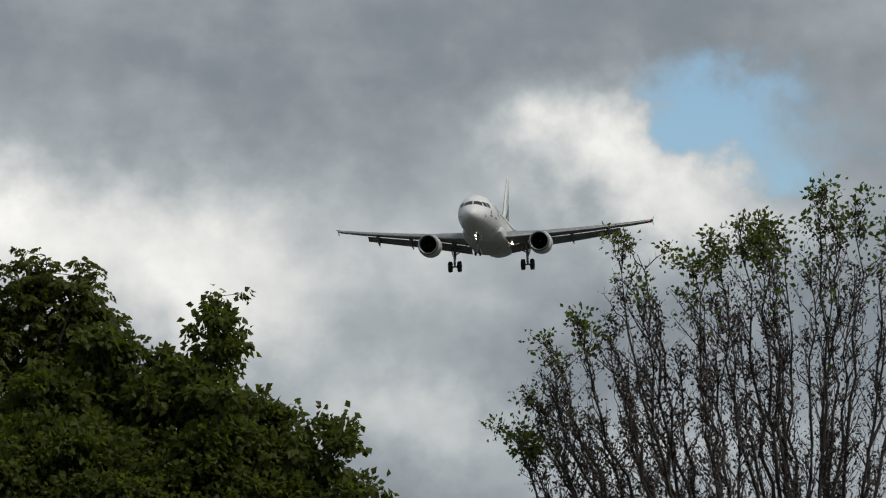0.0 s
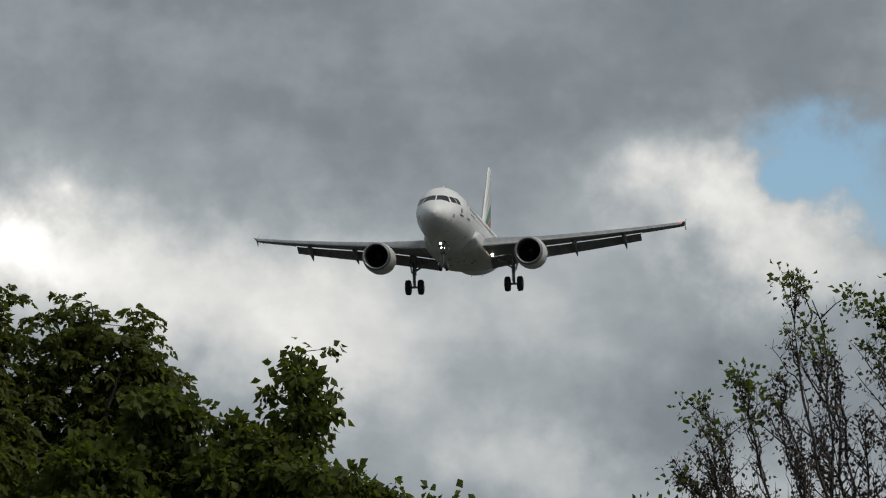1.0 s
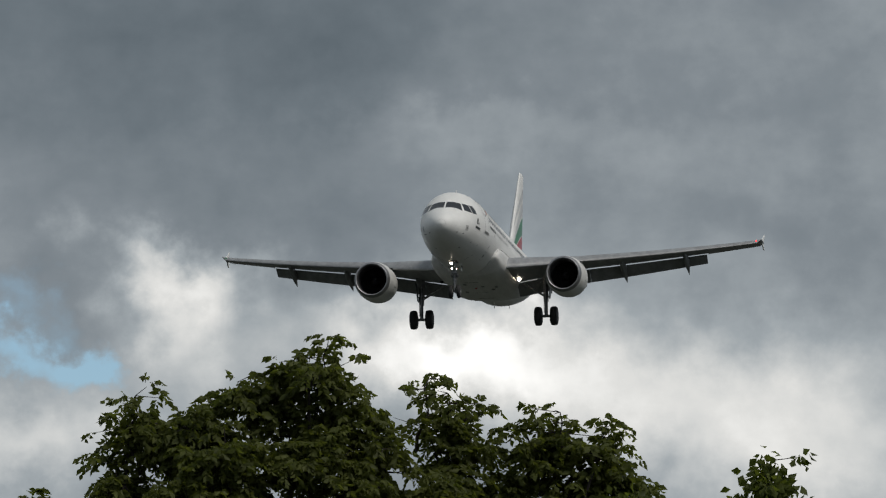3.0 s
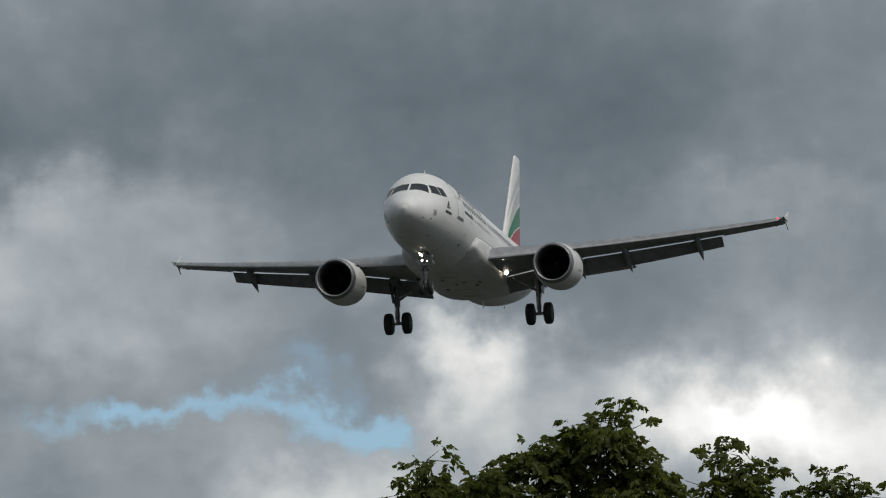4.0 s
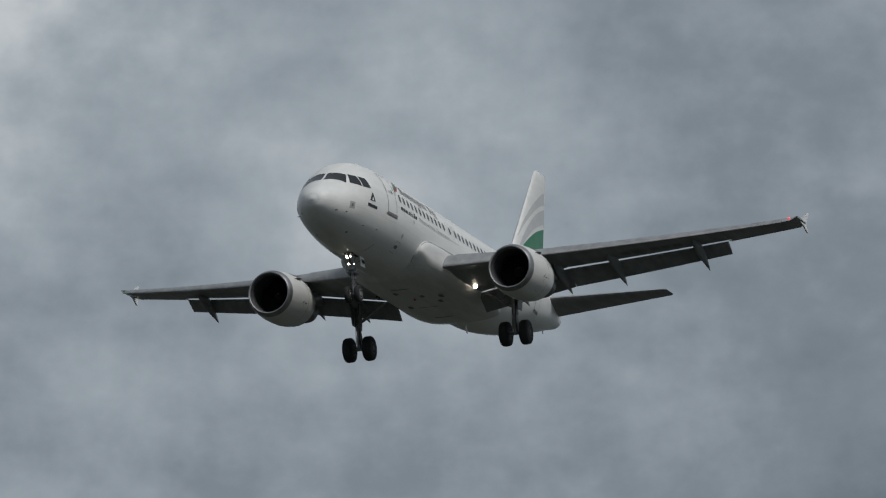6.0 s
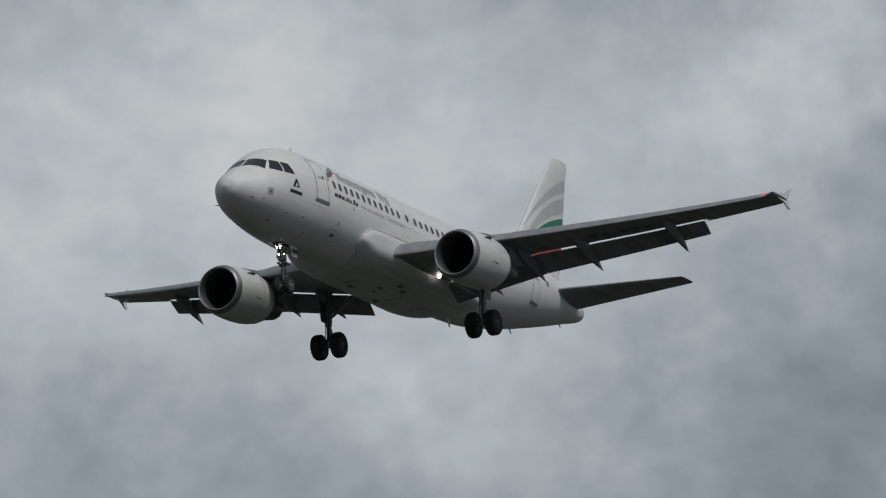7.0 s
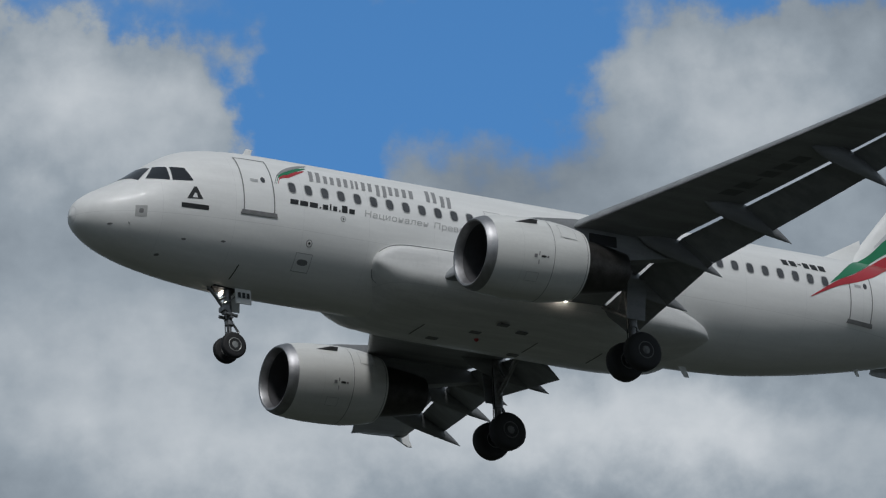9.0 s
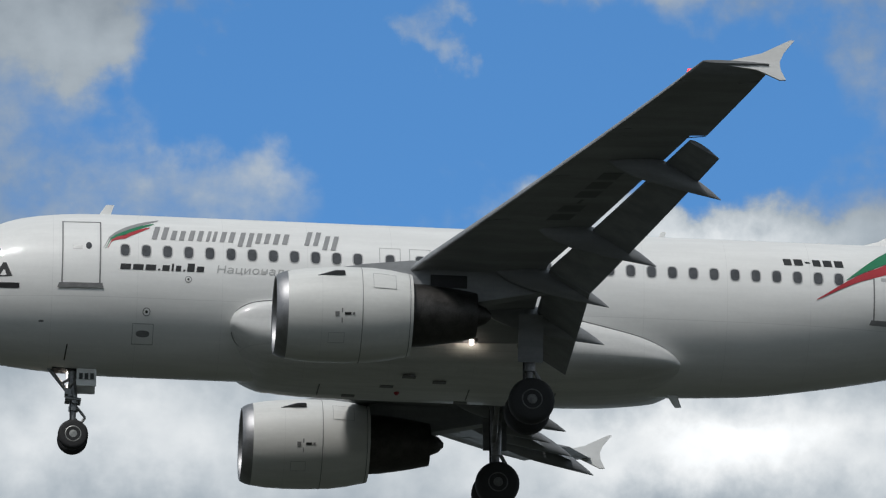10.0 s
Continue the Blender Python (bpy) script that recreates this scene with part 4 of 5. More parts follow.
# ---- landing gear ----
def wheel(c, r, w, side, parent, hub_r, hub):
    prof = ((-.5, .60), (-.5, .80), (-.44, .92), (-.30, .985), (0, 1.0), (.30, .985), (.44, .92), (.5, .80), (.5, .60))
    n = 36
    rings = [[c + Vector((r * q * math.cos(6.28319 * i / n), w * p, r * q * math.sin(6.28319 * i / n))) for i in range(n)] for p, q in prof]
    bm = loft(rings)
    tyre = part("wheel", bm, RUBBER, parent, "black tyre on a metal hub")
    for sg in (1, -1):
        rings = [[c + Vector((hub_r * q * math.cos(6.28319 * i / 24), sg * w * p, hub_r * q * math.sin(6.28319 * i / 24))) for i in range(24)] for p, q in ((.49, 1.12), (.53, 1.0), (.44, .86), (.40, .62), (.52, .5), (.55, .28), (.55, .05))]
        part("rim", loft(rings), hub, tyre, "bare metal rim")
        bm = bmesh.new()
        for i in range(8):
            a = 6.28319 * i / 8
            tube(c + Vector((hub_r * .74 * math.cos(a), sg * w * .40, hub_r * .74 * math.sin(a))), c + Vector((hub_r * .74 * math.cos(a), sg * w * .425, hub_r * .74 * math.sin(a))), hub_r * .09, hub_r * .09, 8, bm)
        part("rim_hole", bm, BLACK, tyre)


def make_main_gear(side, name):
    s, y, z = 16.15, side * 3.80, -3.63
    bm = tube(at(s - .02, y - side * .05, -1.2), at(s, y, -2.75), .17, .15, 16)
    tube(at(s, y, -2.75), at(s, y, z), .105, .105, 14, bm)
    strut = part(name, bm, STEEL, plane, "grey steel main landing gear leg, lowered")
    part("axle", tube(at(s, y - .62, z), at(s, y + .62, z), .085, .085, 12), STEEL, strut)
    part("side_brace", tube(at(s - .05, y, -2.45), at(s - .1, y - side * 1.35, -1.65), .075, .07, 10), STEEL, strut)
    part("lock_link", tube(at(s - .05, y - side * .6, -2.05), at(s - .1, y - side * .2, -1.45), .045, .045, 8), STEEL, strut)
    bm = tube(at(s + .12, y, -2.7), at(s + .38, y, -3.15), .05, .05, 8)
    tube(at(s + .38, y, -3.15), at(s + .1, y, z + .06), .05, .05, 8, bm)
    part("torque_link", bm, STEEL, strut)
    bm = tube(at(s - .17, y + .06, -1.5), at(s - .14, y + .06, z + .2), .022, .022, 6)
    tube(at(s - .10, y - .13, -1.5), at(s - .10, y - .11, z + .2), .018, .018, 6, bm)
    part("brake_hose", bm, BLACK, strut)
    for d in (.48, -.48):
        wheel(at(s, y + d, z), .575, .42, side, strut, .24, HUB_DARK)
    bm = bmesh.new()
    box(bm, at(s, y + side * .28, -1.95), (.62, .04, 1.2), Euler((side * radians(-8), 0, 0)).to_matrix())
    bmesh.ops.bevel(bm, geom=bm.edges[:], offset=.018, segments=1)
    part("gear_door", bm, GREY_FLAP, strut, "grey gear leg door")


make_main_gear(1, "port_main_gear")
make_main_gear(-1, "starboard_main_gear")


def make_nose_gear():
    s, z = 5.03, -3.77
    bm = tube(at(4.95, 0, -1.7), at(s, 0, -2.9), .12, .105, 14)
    tube(at(s, 0, -2.9), at(s, 0, z), .07, .07, 12, bm)
    leg = part("nose_gear", bm, STEEL, plane, "grey nose gear leg with taxi light lit")
    part("axle", tube(at(s, -.3, z), at(s, .3, z), .05, .05, 10), STEEL, leg)
    for d in (.235, -.235):
        wheel(at(s, d, z), .385, .21, 1, leg, .19, HUB)
    part("drag_brace", tube(at(4.98, 0, -2.72), at(4.35, 0, -1.95), .055, .05, 10), STEEL, leg)
    bm = tube(at(s + .06, 0, -2.95), at(s + .30, 0, -3.25), .035, .035, 8)
    tube(at(s + .30, 0, -3.25), at(s + .05, 0, -3.6), .035, .035, 8, bm)
    part("torque_link", bm, STEEL, leg)
    bm = tube(at(s, -.20, -2.88), at(s, .20, -2.88), .055, .055, 10)
    tube(at(s - .10, -.16, -2.70), at(s - .10, .16, -2.70), .05, .05, 10, bm)
    tube(at(s, -.12, -3.05), at(s, .12, -3.05), .06, .06, 10, bm)
    part("steering_jack", bm, STEEL, leg)
    part("collar", tube(at(s, 0, -2.98), at(s, 0, -3.10), .125, .125, 14), STEEL, leg, "thick steel collar")
    part("collar", tube(at(s, 0, -3.30), at(s, 0, -3.36), .105, .105, 14), STEEL, leg)
    bm = bmesh.new()
    box(bm, at(s - .15, 0, -2.62), (.16, .34, .14))
    bmesh.ops.bevel(bm, geom=bm.edges[:], offset=.02, segments=1)
    part("lamp_bracket", bm, STEEL, leg)
    part("lock_link", tube(at(4.7, .06, -2.40), at(5.12, .06, -2.15), .035, .035, 8), STEEL, leg)
    for sg in (1, -1):
        part("steering_cylinder", tube(at(s - .22, sg * .17, -2.80), at(s + .18, sg * .17, -2.84), .05, .05, 10), STEEL, leg)
        part("hydraulic_hose", tube(at(s - .10, sg * .08, -2.6), at(s - .06, sg * .10, -3.55), .014, .014, 6), BLACK, leg)
    for sg in (1, -1):
        bm = bmesh.new()
        box(bm, at(5.32, sg * .34, -2.29), (.50, .03, .46), Euler((sg * radians(6), 0, 0)).to_matrix())
        bmesh.ops.bevel(bm, geom=bm.edges[:], offset=.012, segments=1)
        door = part("gear_door", bm, WHITE, leg, "white nose gear door with dark characters")
        for i in range(3):
            bm = bmesh.new()
            box(bm, at(5.18 + .14 * i, sg * (.385), -2.27), (.09, .012, .16), Euler((sg * radians(6), 0, 0)).to_matrix())
            part("letter_bar", bm, BLACK, door)
        bm = tube(at(4.9, sg * .1, -2.5), at(5.2, sg * .34, -2.2), .02, .02, 6)
        part("door_rod", bm, STEEL, leg)
    for dz, dy, r in ((-2.06, -.14, .15), (-2.45, .12, .03), (-2.42, -.14, .06)):
        bm = bmesh.new()
        bmesh.ops.create_uvsphere(bm, u_segments=12, v_segments=8, radius=r * .85, matrix=Matrix.Translation(at(4.86, dy, dz)) @ Matrix.Diagonal((.12, 1, 1, 1)))
        lit = part("taxi_light", bm, LAMP, leg, "lit taxi light")
        part("lamp_housing", tube(at(4.862, dy, dz), at(4.96, dy, dz), r * .92, r * .6, 14), STEEL, lit)
    # solid dark block: the open bay's shade is put in as colour
    bm = bmesh.new()
    box(bm, at(4.85, 0, -2.0), (.8, .42, .1))
    part("bay_shade_block", bm, DARK, leg, "dark block painting the shade of the nose wheel bay")


make_nose_gear()


# ---- lettering and badges on the sides ----
def make_lettering():
    for side in (1, -1):
        flip = side
        on = lambda s, z: skin(s, z, side, 0.009)
        run = lambda s: s
        # the carrier's name as slanted grey bars
        s = 6.80
        for i, (w, h, lo) in enumerate(((.36, .42, 0), (.34, .31, 0), (.34, .34, 0), (.24, .34, 0), (.34, .34, 0), (.34, .34, -.12), (.34, .34, 0), (.36, .34, 0), (.22, 0, 0), (.34, .46, 0), (.34, .34, -.12))):
            if h:
                z0 = .98 + lo
                h2 = h - lo
                k = .24
                for a, b in ((s, s + .36 * w), (s + .64 * w, s + w)):
                    part("name_bar", patch([(a, z0), (b, z0), (b + k * h2, z0 + h2), (a + k * h2, z0 + h2)], on, 2, 4), LETTER, fuselage)
            s += w + .108
        # address as small black blocks
        s = 6.02
        for i, (w, h) in enumerate(((.26, .15), (.26, .15), (.26, .15), (.05, .05), (.18, .15), (.05, .2), (.13, .15), (.05, .05), (.18, .22), (.18, .15))):
            part("address_block", patch([(s, .09), (s + w, .09), (s + w + .02, .09 + h), (s + .02, .09 + h)], on, 2, 2), BLACK, fuselage)
            s += w + .055
        # readable line of text laid on the skin
        for word, s0, s1 in (("Национален", 8.45, 10.56), ("Превозвач", 10.74, 12.5)):
            cu = bpy.data.curves.new("carrier_word", "FONT")
            cu.body, cu.size, cu.shear = word, .34, .12
            cu.resolution_u = 3
            ob = bpy.data.objects.new("carrier_word", cu)
            scene.collection.objects.link(ob)
            bpy.context.view_layer.update()
            me = bpy.data.meshes.new_from_object(ob.evaluated_get(bpy.context.evaluated_depsgraph_get()))
            bpy.data.objects.remove(ob)
            xs = [v.co.x for v in me.vertices]
            wid = max(xs) - min(xs)
            for v in me.vertices:
                f = (v.co.x - min(xs)) / wid * (s1 - s0)
                v.co = skin(s0 + f if side > 0 else 20.95 - s0 - f, .09 + v.co.y * .82, side, .009)
            me.materials.append(PALE)
            tx = new("carrier_word", me)
            tx.parent = fuselage
        # sponsor badge: dark triangle over a bar
        bm = bmesh.new()
        bm.faces.new([bm.verts.new(on(*p)) for p in ((2.88, -.15), (3.34, -.13), (3.18, .23), (3.10, .23))])
        badge = part("badge_triangle", bm, BLACK, fuselage)
        bm = bmesh.new()
        bm.faces.new([bm.verts.new(skin(*p, side, .014)) for p in ((3.03, -.11), (3.19, -.11), (3.15, .03), (3.11, .03))])
        part("badge_gap", bm, WHITE, badge)
        part("badge_bar", patch([(2.72, -.42), (3.52, -.44), (3.52, -.31), (2.72, -.28)], on, 6, 2), BLACK, fuselage)
        # feather badge ahead of the name: three bowed stripes
        for j, mat in enumerate((LETTER, GREEN, RED)):
            bm = bmesh.new()
            top, bot = [], []
            for k in range(11):
                f = k / 10
                w = .115 * math.sin(3.14159 * (f * .92 + .04)) ** .7
                s_ = 5.60 + (1.38 - .16 * j) * f + .05 * j
                z_ = .66 + .98 * f ** .5 * (1 - .03 * j) - .115 * j * min(1, 2.5 * f)
                top.append(bm.verts.new(on(s_, z_ + w / 2)))
                bot.append(bm.verts.new(on(s_, z_ - w / 2)))
            for k in range(10):
                bm.faces.new((top[k], top[k + 1], bot[k + 1], bot[k]))
            part("feather_stripe", bm, mat, fuselage)
        # registration as dark bars by the rear windows
        s = 22.88
        for w, h in ((.2, .2), (.22, .2), (.12, .05), (.2, .2), (.22, .2), (.22, .2)):
            z0 = .98 if h > .1 else 1.06
            part("registration_bar", patch([(s, z0), (s + w, z0), (s + w - .03, z0 + h), (s - .03, z0 + h)], on, 2, 2), BLACK, fuselage)
            s += w + .07


make_lettering()


# ---- trees ----
RNG = np.random.default_rng(7)


def leaf_mesh(points, dirs, size, rng, wide=.26):
    """Many bent leaves in one mesh: each a folded lozenge of four triangles, hanging along its own direction."""
    n = len(points)
    d = dirs / np.linalg.norm(dirs, axis=1)[:, None]
    r = rng.normal(size=(n, 3))
    w = np.cross(d, r)
    w /= np.linalg.norm(w, axis=1)[:, None]
    u = np.cross(w, d)
    L = (size * rng.uniform(.65, 1.3, n))[:, None]
    W = L * wide
    tip = points + d * L - u * L * .12
    mid = points + d * L * .48
    verts = np.stack([points, mid + w * W + u * W * .35, tip, mid - w * W + u * W * .35, mid], 1).reshape(-1, 3)
    k = np.arange(n)[:, None] * 5
    faces = np.concatenate([k + np.array([[0, 1, 4]]), k + np.array([[1, 2, 4]]), k + np.array([[2, 3, 4]]), k + np.array([[3, 0, 4]])], 1).reshape(-1, 3)
    return verts, faces


def leaf_object(name, verts, faces, mat, parent, label):
    me = bpy.data.meshes.new(name)
    me.vertices.add(len(verts))
    me.vertices.foreach_set("co", verts.astype(np.float32).ravel())
    me.loops.add(faces.size)
    me.loops.foreach_set("vertex_index", faces.astype(np.int32).ravel())
    me.polygons.add(len(faces))
    me.polygons.foreach_set("loop_start", np.arange(0, faces.size, 3, dtype=np.int32))
    me.update(calc_edges=True)
    me.materials.append(mat)
    ob = new(name, me)
    ob.parent = parent
    tagged(ob, label)
    return ob


class Limbs:
    """Collects tapered bent tubes into one mesh."""

    def __init__(self):
        self.v, self.f = [], []

    def add(self, pts, r0, r1, n=5):
        base = len(self.v)
        for i, p in enumerate(pts):
            a = Vector(pts[max(i - 1, 0)])
            b = Vector(pts[min(i + 1, len(pts) - 1)])
            q = (b - a).to_track_quat("Z", "Y").to_matrix()
            r = r0 + (r1 - r0) * i / (len(pts) - 1)
            for k in range(n):
                self.v.append(tuple(Vector(p) + q @ Vector((r * math.cos(6.28319 * k / n), r * math.sin(6.28319 * k / n), 0))))
        for i in range(len(pts) - 1):
            for k in range(n):
                j = (k + 1) % n
                self.f.append((base + i * n + k, base + i * n + j, base + (i + 1) * n + j, base + (i + 1) * n + k))


def bent(a, b, rng, wob, n=5, up=0.0):
    a, b = np.array(a, float), np.array(b, float)
    pts = []
    for i in range(n + 1):
        f = i / n
        p = a + (b - a) * f
        p = p + rng.normal(size=3) * wob * math.sin(3.14159 * f)
        p[2] += up * math.sin(3.14159 * f)
        pts.append(p)
    return pts


# across: metres to the right of the middle bearing as the camera sees it, at 90 m
MID = radians(-11.0)
OUT = np.array([-math.cos(MID), math.sin(MID), 0.0])
RIGHT = np.array([math.sin(MID), math.cos(MID), 0.0])
EYE0 = np.array([0.0, 0.0, 0.0])


def spot(across, depth, z):
    return EYE0 + OUT * depth + RIGHT * across + np.array([0, 0, z])


def spray(e, q, rng, stalks, leaflets):
    """Compound leaves that arch out from one shoot and droop, their leaflets in pairs."""
    d = q * .5 + rng.normal(size=(stalks, 3)) * np.array([.7, .7, .45]) + np.array([0, 0, .2])
    d /= np.linalg.norm(d, axis=1)[:, None]
    L = rng.uniform(.22, .38, stalks)[:, None, None]
    f = np.linspace(.25, 1, leaflets)[None, :, None]
    at_ = e + d[:, None, :] * L * f + np.array([0, 0, -1.0]) * L * .55 * f ** 2
    along = d[:, None, :] + np.array([0, 0, -1.1]) * f
    across = np.cross(d, np.array([0, 0, 1.0]) + rng.normal(size=(stalks, 3)) * .25)[:, None, :]
    sign = np.where(np.arange(leaflets) % 2, 1.0, -1.0)[None, :, None]
    dd = across * sign * .9 + along * .55 + np.array([0, 0, -.35]) + rng.normal(size=(stalks, leaflets, 3)) * .15
    return at_.reshape(-1, 3), dd.reshape(-1, 3)


def leafy_tree(across, depth, clumps, label, seed, mat=LEAF, leaf=.135, per=700, airy=(), wide=.26, pinnate=False):
    """clumps: across, height of the clump's top, half width."""
    rng = np.random.default_rng(seed)
    base = spot(across, depth, GROUND)
    tree = new("leafy_tree")
    tree.location = base
    tagged(tree, label, "tree", group="trees by the field")
    limbs = Limbs()
    crown_low = 2.6
    limbs.add([p - base for p in bent(base, spot(across + .2, depth, 4.6), rng, .06, 6)], .24, .15, 9)
    pts, dirs = [], []
    for (ca, top, r) in clumps:
        for layer in range(4):
            if layer == 0:
                c = spot(ca, depth + rng.uniform(-.5, .5), top - r * .9 - .24)
                rr = r * .85
            else:
                c = spot(ca + rng.uniform(-.6, .6), depth + rng.uniform(-1.6, 1.6), top - r * .9 - .2 - layer * rng.uniform(.7, 1.0) * 1.1)
                rr = r * (1 + .18 * layer)
            if c[2] < crown_low:
                continue
            start = spot(across + (ca - across) * .15, depth, min(3.0 + rng.uniform(0, 1.5), c[2] - .8))
            limbs.add([p - base for p in bent(start, c, rng, .12, 5, .25)], .065, .02, 5)
            n = int(per * (rr / .8) ** 2)
            # a clump is a spray of shoots, each with its own tuft of leaves
            shoots = max(6, int(n / 26))
            for _ in range(shoots):
                q = rng.normal(size=3)
                q /= np.linalg.norm(q)
                if q[2] < -.3:
                    q[2] *= -.6
                e = c + q * rr * rng.uniform(.45, .92) * np.array([1.0, 1.0, .95])
                limbs.add([c - base, (c + e) / 2 + rng.normal(size=3) * .05 - base, e - base], .014, .005, 3)
                if pinnate:
                    g, dd = spray(e, q, rng, rng.integers(4, 8), 11)
                    pts.append(g)
                    dirs.append(dd)
                    continue
                m = int(26 * rng.uniform(.7, 1.4))
                g = e + rng.normal(size=(m, 3)) * np.array([.085, .085, .075])
                dd = (g - e) * 2.2 + q * .10 + np.array([0, 0, -.13]) + rng.normal(size=(m, 3)) * .06
                pts.append(g)
                dirs.append(dd)
    airy = list(airy) + [(ca + k * r * rng.uniform(.3, .9), top - rng.uniform(.0, .3) - (.25 if k else 0), top - 1.3) for ca, top, r in clumps[:max(4, len(clumps) // 2 + 1)] for k in ((-1, 0, 1) if r > .35 else (0,))]
    # thin shoots that stand clear of the crown, tufted at their ends
    for (ca, top, low) in airy:
        a, b = spot(ca + rng.uniform(-.2, .2), depth, low), spot(ca, depth, top - .26)
        line = bent(a, b, rng, .05, 6)
        limbs.add([p - base for p in line], .03, .01, 4)
        for f in np.linspace(.35, 1.0, 6):
            c = line[min(int(f * 6), 6)]
            for _ in range(3):
                e = c + rng.normal(size=3) * np.array([.22, .22, .08])
                limbs.add([c - base, e - base], .009, .004, 3)
                if pinnate:
                    g, dd = spray(e, np.array([0, 0, .5]), rng, rng.integers(2, 5), 9)
                    pts.append(g)
                    dirs.append(dd)
                    continue
                m = int(rng.uniform(12, 24) * f)
                g = e + rng.normal(size=(m, 3)) * .06
                pts.append(g)
                dirs.append((g - e) * 1.5 + np.array([0, 0, -.17]) + rng.normal(size=(m, 3)) * .06)
    part("trunk", (limbs.v, limbs.f), BARK, tree, "grey-brown bark trunk and limbs")
    P, D = np.concatenate(pts) - base, np.concatenate(dirs)
    v, f = leaf_mesh(P, D, leaf, rng, wide)
    leaf_object("crown", v, f, mat, tree, "dense green leaves moved by the wind")
    return tree


def sparse_tree(across, depth, tops, label, seed):
    """A broom of upright twigs, dry seed tufts along them, green tufts only at the tips. tops: across, height, greenness."""
    rng = np.random.default_rng(seed)
    base = spot(across, depth, GROUND)
    tree = new("sparse_tree")
    tree.location = base
    tagged(tree, label, "tree", group="trees by the field")
    limbs, fine = Limbs(), Limbs()
    fork = spot(across, depth, 2.2)
    limbs.add([p - base for p in bent(base, fork, rng, .04, 4)], .22, .17, 9)
    pts, dirs, sp, sd = [], [], [], []
    for (ca, top, green) in tops:
        reach = ca - across
        a = fork + np.array([0, 0, rng.uniform(-.6, .8)])
        deep = rng.uniform(-1.6, 1.6)
        b = spot(ca, depth + deep, top)
        # limbs leave the trunk wide, then rise steeply
        elbow = spot(across + reach * .55, depth + deep * .6, 2.6 + (top - 2.6) * .30)
        line = [a + (elbow - a) * f for f in np.linspace(0, 1, 4)] + [elbow + (b - elbow) * f + (spot(ca, depth + deep, 0) - spot(across + reach * .55, depth + deep * .6, 0)) * .16 * math.sin(3.14159 * f) for f in np.linspace(.12, 1, 9)]
        line = [p + rng.normal(size=3) * .055 for p in line]
        limbs.add([p - base for p in line], .05, .008, 5)
        for i in range(3, len(line)):
            for _ in range(rng.integers(2, 5)):
                c = line[i] + (line[i] - line[i - 1]) * rng.uniform(-1, 0)
                l = rng.uniform(.35, 1.15) * (1.25 - i / len(line) * .7)
                w = rng.normal() * .34 + .2 * np.sign(reach + .01)
                e = c + RIGHT * w * l + OUT * rng.normal() * .3 * l + np.array([0, 0, l * rng.uniform(.75, 1.0)])
                if e[2] > top + .15:
                    e[2] = top + .1
                tw = bent(c, e, rng, .03, 4)
                fine.add([p - base for p in tw], .015, .005, 3)
                for p in tw[1:]:
                    for _ in range(rng.integers(1, 4)):
                        q = p + rng.normal(size=3) * .05
                        fine.add([p - base, q + np.array([0, 0, .10]) + rng.normal(size=3) * .05 - base], .005, .002, 3)
                        k = rng.integers(0, 5)
                        g = q + rng.normal(size=(k, 3)) * .045
                        sp.append(g)
                        sd.append(rng.normal(size=(k, 3)) * .5 + np.array([0, 0, -.5]))
                if green > 0 and (i > len(line) - 3 or rng.uniform() < .02):
                    m = int(rng.uniform(16, 44) * green)
                    g = e + rng.normal(size=(m, 3)) * np.array([.11, .11, .09])
                    pts.append(g)
                    dirs.append((g - e) + np.array([0, 0, .02]) + rng.normal(size=(m, 3)) * .09)
    part("trunk", (limbs.v, limbs.f), BARK, tree, "dark bark trunk with upright limbs")
    tagged(part("branchwork", (fine.v, fine.f), TWIG, tree, "thin dark brown twigs, mostly bare"), kind="stuff")
    v, f = leaf_mesh(np.concatenate(sp) - base, np.concatenate(sd), .075, rng)
    tagged(leaf_object("dry_seed", v, f, SEED, tree, "small dry brown seed tufts"), kind="stuff")
    v, f = leaf_mesh(np.concatenate(pts) - base, np.concatenate(dirs), .105, rng, .32)
    tagged(leaf_object("foliage", v, f, LEAF_FRESH, tree, "sparse green leaf tufts at the tips"), kind="stuff")
    return tree


leafy_tree(-3.9, 90.0, [(-3.67, 10.51, .62), (-4.52, 10.18, .62), (-5.32, 9.78, .60), (-5.95, 9.75, .36), (-6.30, 8.9, .38), (-7.5, 8.15, .28), (-3.07, 9.88, .5), (-2.62, 9.33, .6), (-4.92, 9.33, .9), (-3.72, 9.43, .9), (-6.85, 7.5, .8), (-5.92, 8.73, .9)],
           "tall leafy green tree with drooping pinnate leaves", 11, LEAF_PALE, .125, 950, [(-3.42, 10.58, 9.43), (-6.16, 9.88, 8.73), (-7.50, 8.35, 7.43)], .26, True)
leafy_tree(-0.7, 91.0, [(-1.47, 9.72, .5), (-0.17, 9.55, .36), (0.43, 9.28, .36), (-1.02, 8.90, .55), (0.08, 8.60, .6), (0.88, 8.60, .55), (-1.72, 9.00, .7), (-0.42, 8.30, .9), (0.98, 8.00, .7)],
           "leafy green tree with open airy shoots on top", 12, LEAF_PALE, .125, 950, [(-2.00, 10.20, 8.90), (-1.72, 10.00, 8.90), (-0.10, 9.72, 8.50), (0.50, 9.50, 8.30), (-0.62, 9.62, 8.40), (0.73, 8.90, 7.90)], .26, True)
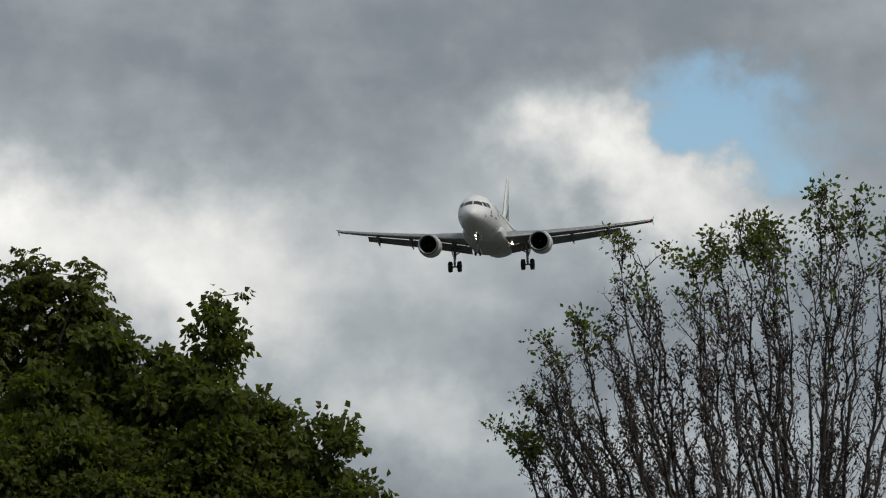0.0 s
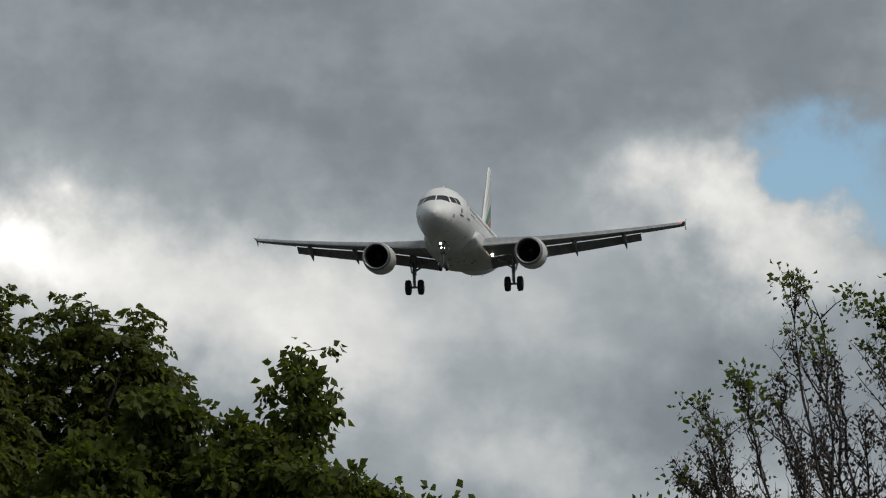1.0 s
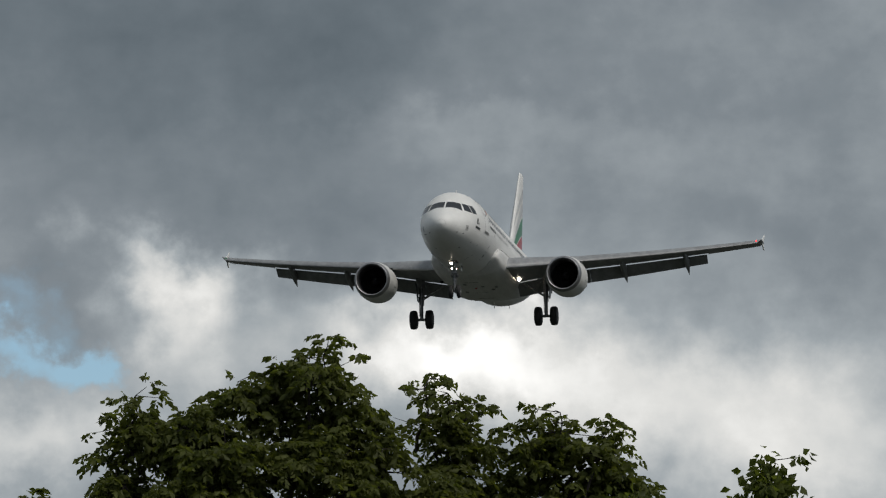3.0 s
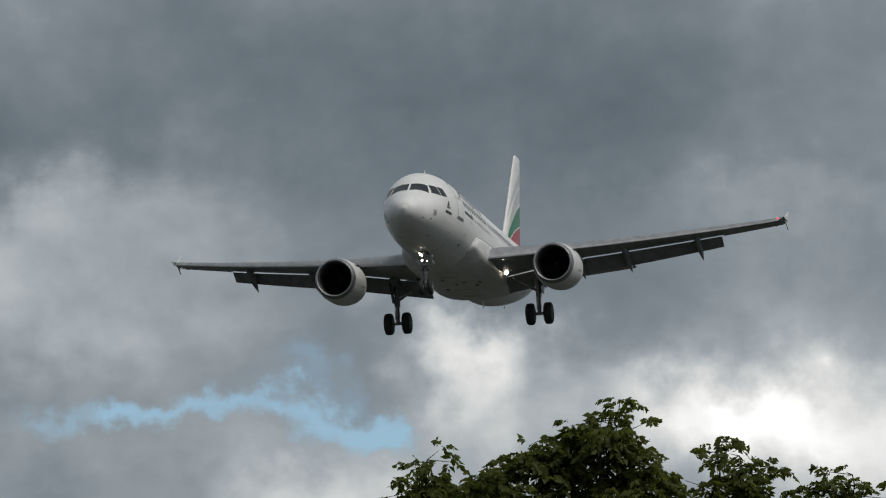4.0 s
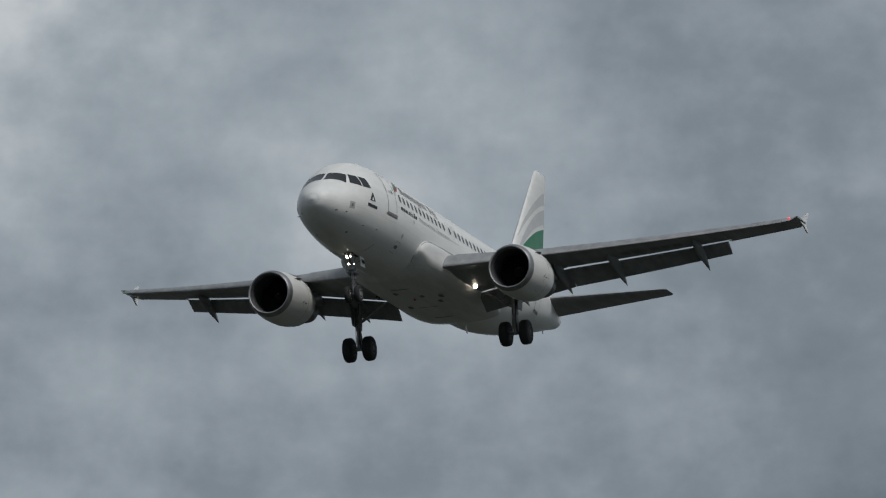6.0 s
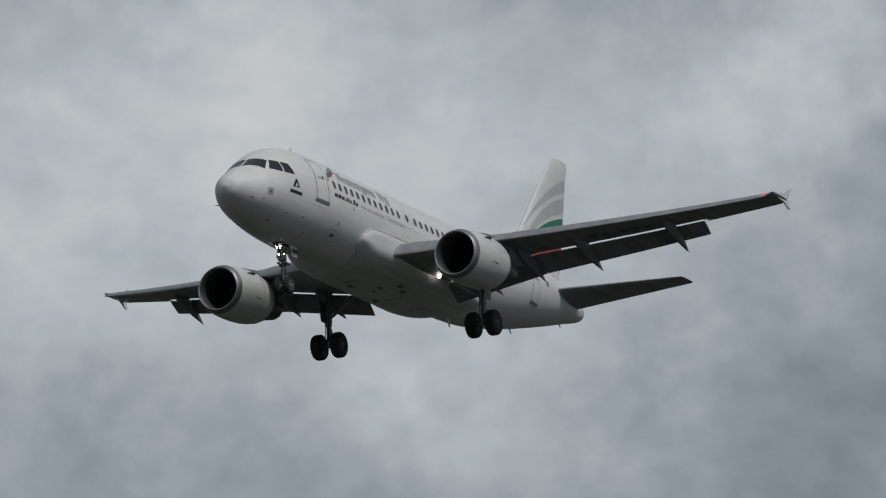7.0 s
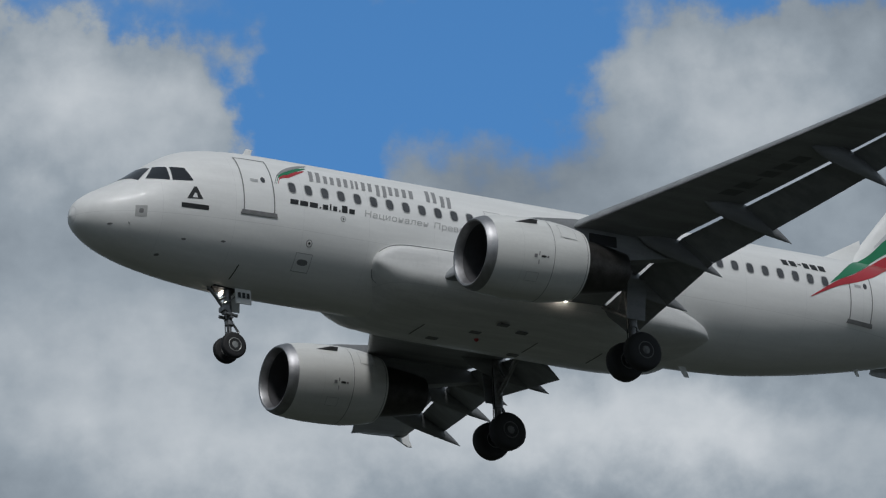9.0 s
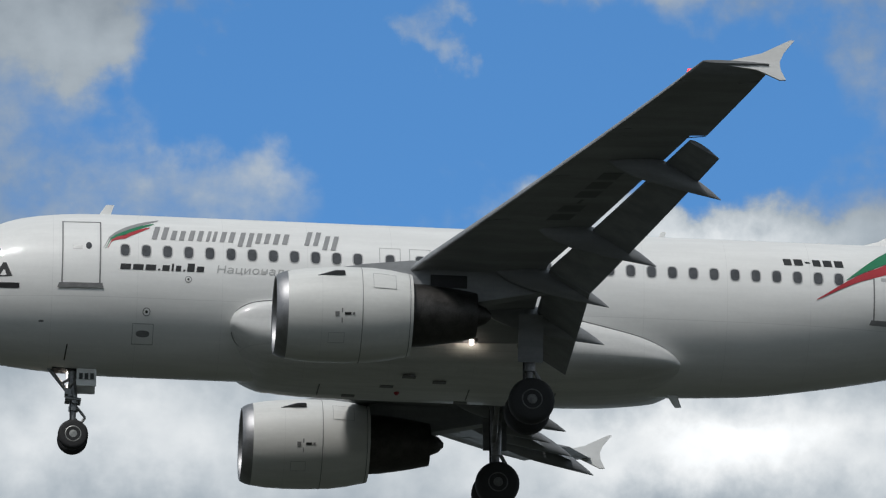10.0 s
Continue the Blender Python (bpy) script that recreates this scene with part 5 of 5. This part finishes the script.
leafy_tree(2.1, 89.0, [(3.50, 7.30, .42), (3.85, 6.95, .36), (0.80, 8.40, .5), (1.36, 8.20, .34), (1.85, 7.98, .36), (2.42, 7.72, .26), (2.86, 8.56, .12), (2.88, 8.12, .18), (1.70, 7.60, .8), (2.60, 7.60, .65), (0.70, 7.60, .9), (2.90, 7.10, .5), (-0.10, 7.80, .9), (1.20, 6.90, 1.0), (2.40, 6.70, .8), (-0.10, 6.80, 1.0), (-1.30, 7.40, 1.0)],
           "dense dark green broadleaf tree with a leafy spire", 13, LEAF, .145, 1350, [(2.88, 8.86, 7.80), (3.02, 8.22, 7.50)], .36)
leafy_tree(3.7, 88.5, [(3.35, 6.75, .5), (3.85, 6.45, .36), (4.45, 6.30, .38), (4.90, 6.50, .26), (5.20, 5.75, .34), (4.05, 5.80, .7), (2.85, 6.20, .8), (4.65, 5.20, .6), (2.45, 5.50, .9), (3.45, 5.00, .9)],
           "lower dark green broadleaf tree on the edge of the group", 14, LEAF, .145, 1350, [(4.85, 6.70, 6.00)], .36)
leafy_tree(-4.4, 92.0, [(-2.0, 8.3, .9), (-4.0, 8.2, 1.0), (-5.6, 7.7, 1.0), (-6.6, 6.9, .9), (-.4, 7.4, 1.0), (-2.8, 7.2, 1.1), (-4.8, 6.8, 1.1), (-7.9, 6.6, .8), (-1.4, 6.4, 1.1), (-6.2, 6.2, 1.1)],
           "leafy green tree standing behind the front crowns", 15, LEAF, .105, 900, (), .2, True)
sparse_tree(12.2, 90.0, [(8.55, 7.55, .2), (8.85, 8.0, .4), (9.8, 9.55, .5), (8.15, 6.40, .8), (8.4, 6.9, .1), (8.33, 6.02, .8), (8.48, 6.74, .1), (8.68, 7.24, .0), (8.98, 7.04, .1), (9.23, 8.24, .6), (9.63, 7.94, .1), (9.98, 8.34, .1), (10.38, 9.64, .7), (10.18, 8.94, .3), (10.73, 8.74, .0), (11.18, 9.14, 1.0), (11.28, 8.54, .3), (11.68, 8.64, .1), (11.88, 8.94, .1), (9.58, 6.64, .0), (10.48, 7.54, .0), (8.88, 5.74, .1), (10.08, 6.64, .0), (10.98, 7.74, .0), (11.58, 7.64, .0)],
            "sparse tree with bare upright twigs and few leaves", 21)
sparse_tree(13.5, 91.5, [(11.75, 9.80, 1.2), (12.10, 9.95, .6), (12.40, 10.25, 1.4), (12.95, 10.10, 1.6), (13.20, 9.85, .8), (13.55, 10.60, 1.2), (13.90, 10.05, .4), (14.15, 10.40, .8), (14.55, 10.65, 1.2), (15.00, 10.25, .8), (15.50, 10.35, .8), (12.60, 9.15, .2), (13.40, 9.25, .2), (14.30, 9.45, .2), (16.00, 9.75, .6), (14.80, 9.05, .1), (13.10, 8.45, .0), (12.30, 8.45, .0), (14.00, 8.45, .0), (16.60, 8.85, .4)],
            "taller sparse tree with green tufts on its top", 22)


def motions():
    walk(plane, [(t, pose(x, y, z, rx, ry, rz)) for t, x, y, z, rx, ry, rz in PLANE_ROWS])


# seconds, place of the airplane's middle, then roll, pitch and heading in degrees
PLANE_ROWS = [
    (0.0, -629.17, -70.72, 58.36, 1.361, -3.100, -0.670),
    (0.5, -543.03, -66.25, 52.27, 1.775, -2.866, -0.556),
    (1.0, -472.84, -63.93, 47.48, 1.446, -3.298, -0.223),
    (1.5, -449.56, -67.44, 46.54, 1.599, -3.306, 0.646),
    (2.0, -422.19, -70.95, 45.44, 1.167, -2.945, 1.956),
    (2.5, -398.05, -74.41, 44.49, 0.849, -2.843, 2.353),
    (3.0, -370.82, -77.35, 43.47, 0.842, -3.061, 2.943),
    (4.3, -303.57, -84.56, 41.16, 3.120, -2.651, 3.551),
    (4.5, -292.80, -85.56, 40.74, 2.896, -2.507, 3.755),
    (5.0, -275.58, -93.71, 42.98, 2.832, -2.483, 3.733),
    (5.5, -270.21, -103.44, 48.76, 2.712, -2.456, 3.687),
    (5.7, -267.57, -106.50, 51.49, 2.472, -2.519, 3.712),
    (6.8, -238.65, -134.49, 55.44, 2.799, -2.148, 3.551),
    (7.0, -231.77, -140.26, 56.00, 2.663, -2.158, 3.570),
    (7.5, -210.44, -152.06, 58.23, 2.989, -1.683, 3.398),
    (8.0, -168.31, -154.80, 57.70, 3.165, -0.992, 3.171),
    (8.5, -127.53, -153.19, 56.98, 3.122, -0.225, 2.927),
    (9.0, -83.62, -154.65, 60.59, 2.771, 0.723, 2.507),
    (9.5, -44.20, -153.27, 58.52, 0.624, -0.055, 3.037),
    (10.0, -7.27, -151.58, 56.44, -2.565, -0.327, 3.400),
]
motions()
